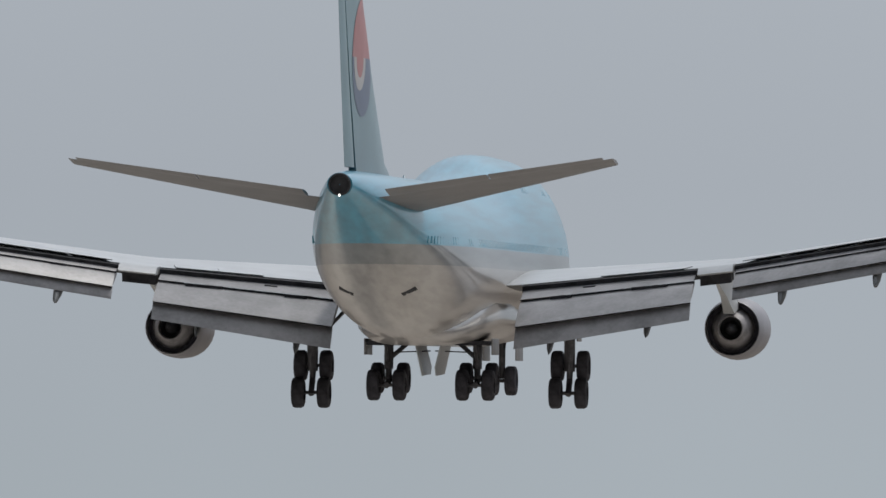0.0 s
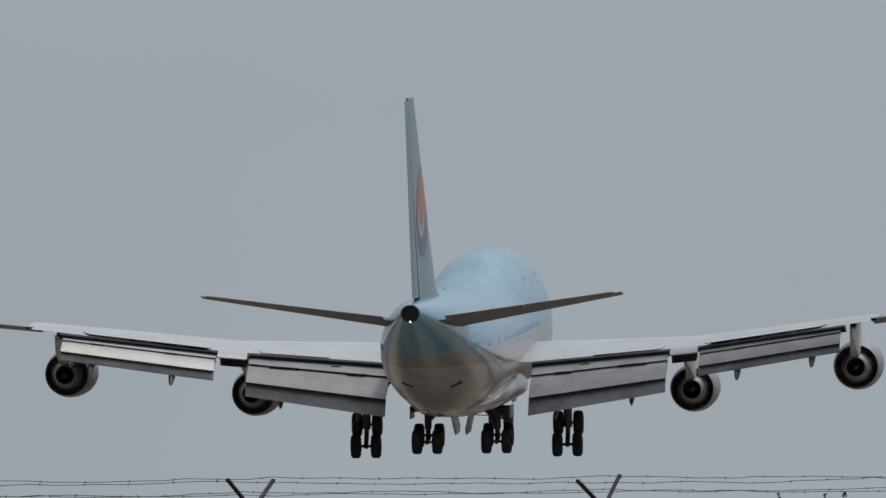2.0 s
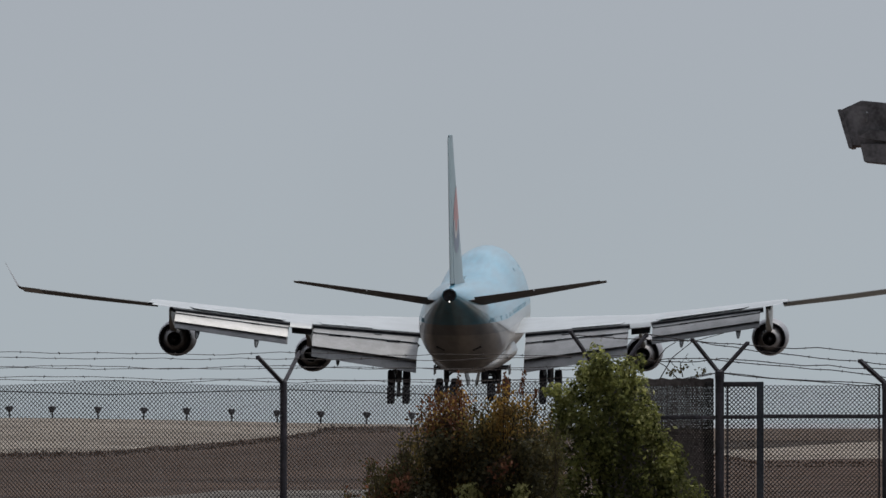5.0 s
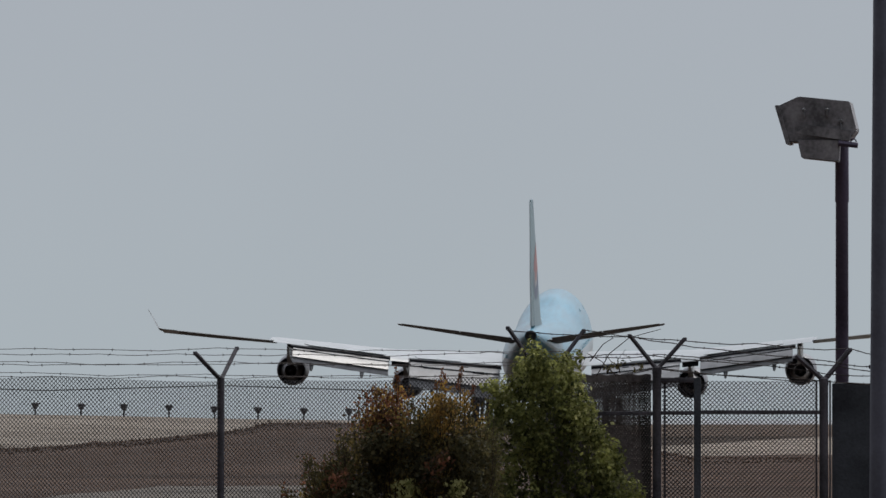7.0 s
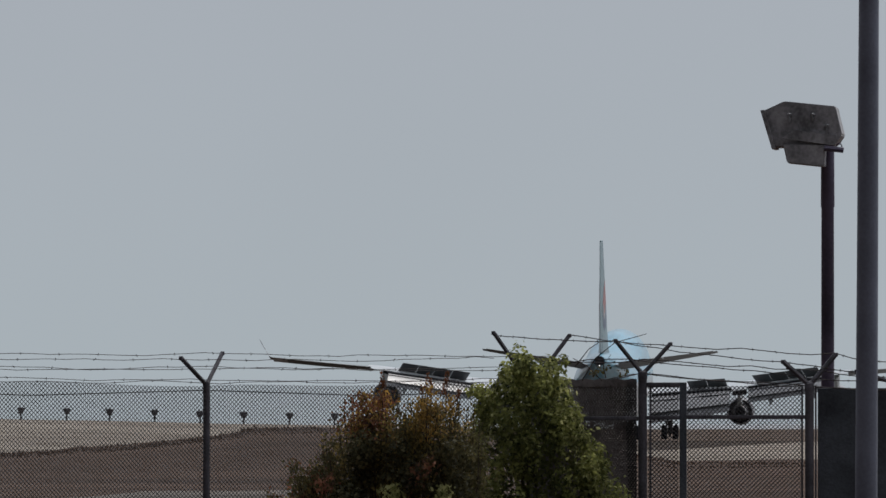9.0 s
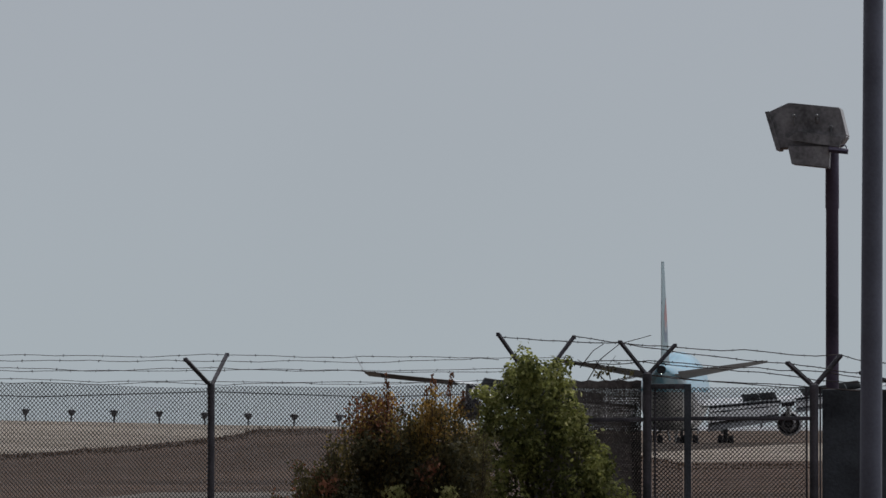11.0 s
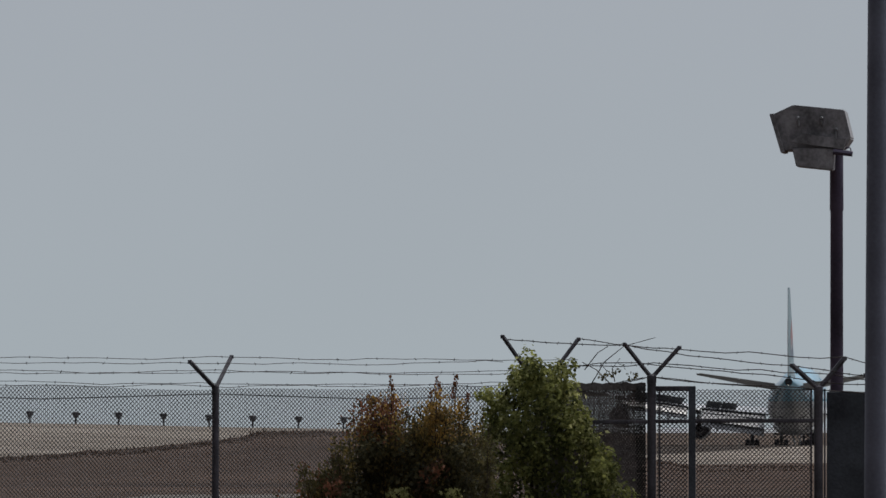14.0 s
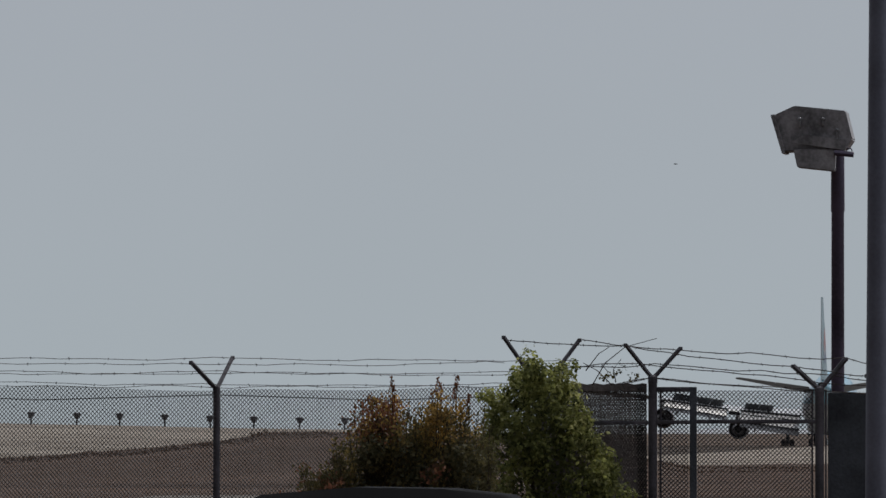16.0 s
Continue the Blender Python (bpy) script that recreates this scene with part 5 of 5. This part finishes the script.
def make_pole():
    D = 88.0
    t = thing("steel_pole", pose(0, 0, 0), "tall plain grey-violet steel pole beside the fence", "pole")
    x0, x1 = -3.928, -3.908
    bm = bmesh.new()
    loft([circle((x0 + (x1 - x0) * (z - 2.5) / 3.5, D, z), r, 24, "Z") for z, r in ((0.8, 0.082), (2.5, 0.079), (6.0, 0.071), (9.5, 0.060))], bm)
    part("shaft", bm, M_POLE, t)
    bm = bmesh.new()
    loft([circle((x0 + (x1 - x0) * -0.45, D, z), r, 24, "Z") for z, r in ((0.72, 0.17), (0.84, 0.17), (0.86, 0.10), (0.95, 0.09))], bm)
    part("base_collar", bm, M_POLE, t)
    return t


make_pole()


# ---------------------------------------------------------------- approach lights
def make_approach_lights():
    D = 705.0
    t = thing("approach_light", pose(0, 0, 0), "dark approach light on a short post in the sand", "runway light", "approach light row")
    bm = bmesh.new()
    loft([circle((0, 0, q), r, 8, "Z") for q, r in ((-0.2, 0.055), (0.42, 0.05))], bm)
    part("post", bm, M_LIGHT, t)
    bm = bmesh.new()
    loft([circle((0, 0, q), r, 12, "Z") for q, r in ((0.36, 0.07), (0.43, 0.13), (0.52, 0.18), (0.70, 0.19), (0.74, 0.12))], bm)
    part("lamp_head", bm, M_LIGHT, t)
    part("cross_bracket", box((-0.23, -0.06, 0.60), (0.23, 0.06, 0.70), bevel=0.01), M_LIGHT, t)
    for i in range(-9, 9):
        x = -79.48 + 2.548 * i
        y = D + 0.5 * math.sin(i * 2.1)
        m = pose(x, y, ground_height(x, y) - 0.02, 3 * math.sin(i * 5.1), 3 * math.sin(i * 1.3), 17 * math.sin(i * 3.7))
        if i == -9:
            t.matrix_basis = m
        else:
            copy_thing(t, m)


make_approach_lights()


# ---------------------------------------------------------------- passing car and bird
CAR_Y = 75.0
CAR_Z = ground_height(-8.0, CAR_Y) + 0.06


def make_car():
    """A dark estate car that drives along the road towards -x; its nose points along local +x."""
    t = thing("car", pose(0, 0, 0), "black estate car driving along the fence road", "car")

    bm = bmesh.new()
    rings = []
    for x, w, zb, zt in ((-2.35, 0.72, 0.45, 0.85), (-2.25, 0.86, 0.34, 1.02), (-1.6, 0.92, 0.28, 1.06), (0.0, 0.93, 0.26, 1.04), (0.9, 0.93, 0.26, 1.02), (1.7, 0.90, 0.28, 0.95), (2.2, 0.80, 0.34, 0.84), (2.36, 0.62, 0.42, 0.70)):
        rings.append([(x, -w, zb + 0.12), (x, -w * 0.9, zb), (x, w * 0.9, zb), (x, w, zb + 0.12), (x, w, zt - 0.14), (x, w * 0.92, zt), (x, -w * 0.92, zt), (x, -w, zt - 0.14)])
    loft(rings, bm)
    body = part("body", bm, M_CAR, t)
    bm = bmesh.new()
    rings = []
    for x, w, z in ((-2.18, 0.74, 1.05), (-1.45, 0.70, 1.45), (-1.10, 0.68, 1.635), (-0.75, 0.68, 1.675), (-0.2, 0.68, 1.685), (0.35, 0.67, 1.64), (0.75, 0.70, 1.42), (1.25, 0.76, 1.03)):
        rings.append([(x, -0.86, 1.0), (x, 0.86, 1.0), (x, w + 0.04, z - 0.10), (x, w - 0.10, z), (x, -w + 0.10, z), (x, -w - 0.04, z - 0.10)])
    loft(rings, bm)
    part("cabin", bm, M_CAR, body)
    for side in (-1, 1):
        for x0, x1 in ((-1.42, -1.0), (-0.92, -0.12), (-0.04, 0.72)):
            bm = bmesh.new()
            loft([[(x, side * (0.88 - 0.004), 1.08), (x, side * 0.88, 1.08), (x, side * 0.775, 1.50), (x, side * 0.77, 1.50)] for x in (x0, x1)], bm)
            part("side_window", bm, M_CARGLASS, body)
        part("headlight", box((2.08, side * 0.62 - 0.14, 0.66), (2.30, side * 0.62 + 0.14, 0.80), bevel=0.03), M_GLASS, body)
        part("tail_lamp", box((-2.36, side * 0.70 - 0.08, 0.72), (-2.26, side * 0.70 + 0.08, 1.0), bevel=0.02), M_REDLAMP, body)
        part("mirror", box((0.70, side * 1.0 - 0.09, 1.05), (0.86, side * 1.0 + 0.09, 1.20), bevel=0.04), M_CAR, body)
        for wx in (-1.42, 1.42):
            bm = bmesh.new()
            prof = [(-0.11, 0.22), (-0.11, 0.31), (-0.08, 0.345), (0.08, 0.345), (0.11, 0.31), (0.11, 0.22)]
            rings = [[(wx + r * math.cos(a), side * 0.80 + q, 0.345 + r * math.sin(a)) for a in [i * math.pi / 12 for i in range(24)]] for q, r in prof]
            loft(rings + [rings[0]], bm, cap=False)
            wheel = part("wheel", bm, M_TYRE, t)
            bm = bmesh.new()
            loft([[(wx + r * math.cos(a), side * 0.80 + q * side, 0.345 + r * math.sin(a)) for a in [i * math.pi / 10 for i in range(20)]] for q, r in ((-0.05, 0.225), (0.08, 0.225), (0.10, 0.18), (0.07, 0.06))], bm)
            part("rim", bm, M_RIM, wheel)
    return t


car = make_car()


def make_bird():
    t = thing("bird", pose(0, 0, 0), "small dark bird gliding over the fence", "bird")
    bm = bmesh.new()
    loft([circle((x, 0, z), r, 10, "X") for x, r, z in ((-0.10, 0.008, 0.0), (-0.05, 0.02, 0.0), (0.0, 0.028, 0.0), (0.06, 0.022, 0.004), (0.09, 0.014, 0.008), (0.115, 0.003, 0.008))], bm)
    part("body", bm, M_FEATHER, t)
    for side in (-1, 1):
        bm = bmesh.new()
        loft([[(0.04, side * 0.02, 0.012), (-0.03, side * 0.02, 0.012), (-0.03, side * 0.02, 0.004), (0.04, side * 0.02, 0.004)], [(0.045, side * 0.09, 0.03), (-0.02, side * 0.09, 0.03), (-0.02, side * 0.09, 0.025), (0.045, side * 0.09, 0.025)], [(-0.01, side * 0.17, 0.012), (-0.03, side * 0.17, 0.012), (-0.03, side * 0.17, 0.009), (-0.01, side * 0.17, 0.009)]], bm)
        part("wing", bm, M_FEATHER, t)
    return t


bird = make_bird()


# ---------------------------------------------------------------- what moves
FLIGHT = [  # seconds, x, y, z, pitch, bank, heading of the airliner
    (0, -74.49, 534.43, 13.13, 1.1, 0, 1.4),
    (0.5, -74.7, 574.49, 11.95, 1.75, 0, 1.45),
    (1, -74.79, 612.55, 10.87, 2.35, 0, 1.5),
    (1.5, -74.84, 650.59, 9.85, 2.85, 0, 1.55),
    (2, -74.83, 687.61, 8.65, 2.85, 0, 1.6),
    (2.5, -74.95, 725.6, 7.80, 2.6, 0, 1.66),
    (3, -74.94, 762.59, 7.24, 2.5, 0, 1.72),
    (3.5, -74.84, 798.58, 6.72, 2.4, 0, 1.78),
    (4, -74.83, 835.57, 6.07, 2.35, 0, 1.84),
    (4.5, -75.10, 875.57, 5.50, 2.3, 0, 1.9),
    (7, -76.52, 1071.43, 2.89, 2.5, 0, 1.9),
    (7.5, -76.59, 1104.87, 2.42, 2.3, 0.1, 1.85),
    (8, -76.77, 1139.28, 2.22, 2, 0.25, 1.8),
    (8.5, -77.61, 1174.70, 1.82, 1.7, 0.35, 1.75),
    (9, -78.71, 1210.13, 1.20, 1.4, 0.6, 1.7),
    (11.5, -81.24, 1373.74, 0.24, 0, 0.25, 1.3),
    (12, -80.46, 1406.72, 0.26, 0, 0, 1.27),
    (12.5, -79.37, 1439.63, 0.32, 0, 0, 1.23),
    (13, -78.52, 1472.48, 0.00, 0, 0, 1.2),
    (13.5, -78.01, 1503.24, -0.41, 0, 0, 1.17),
    (14, -78.02, 1533.94, -0.21, 0, 0, 1.13),
    (14.5, -78.44, 1562.56, -0.21, 0, 0, 1.1),
    (15, -78.57, 1589.12, -0.35, 0, 0, 1.07),
    (15.5, -78.88, 1614.62, -0.51, 0, 0, 1.03),
    (16, -79.18, 1638.06, -0.20, 0, 0, 1),
]


def motions():
    walk(airliner, [(t, pose(x, y, z, p, b, h)) for t, x, y, z, p, b, h in FLIGHT])
    walk(car, [(0, pose(-6.66 + 168.0, CAR_Y, CAR_Z + 0.012, 0, 0, 180)), (16, pose(-6.66, CAR_Y, CAR_Z + 0.012, 0, 0, 180))])
    walk(bird, [(0, pose(-37.649 + 345.6, 620, 15.961, 0, 0, 180)), (16, pose(-37.649, 620, 15.961, 0, 0, 180))])
    for ob, rest, later, t0, t1 in MOVES:
        walk(ob, [(0, rest), (t0, rest), (t1, later), (16, later)])


motions()
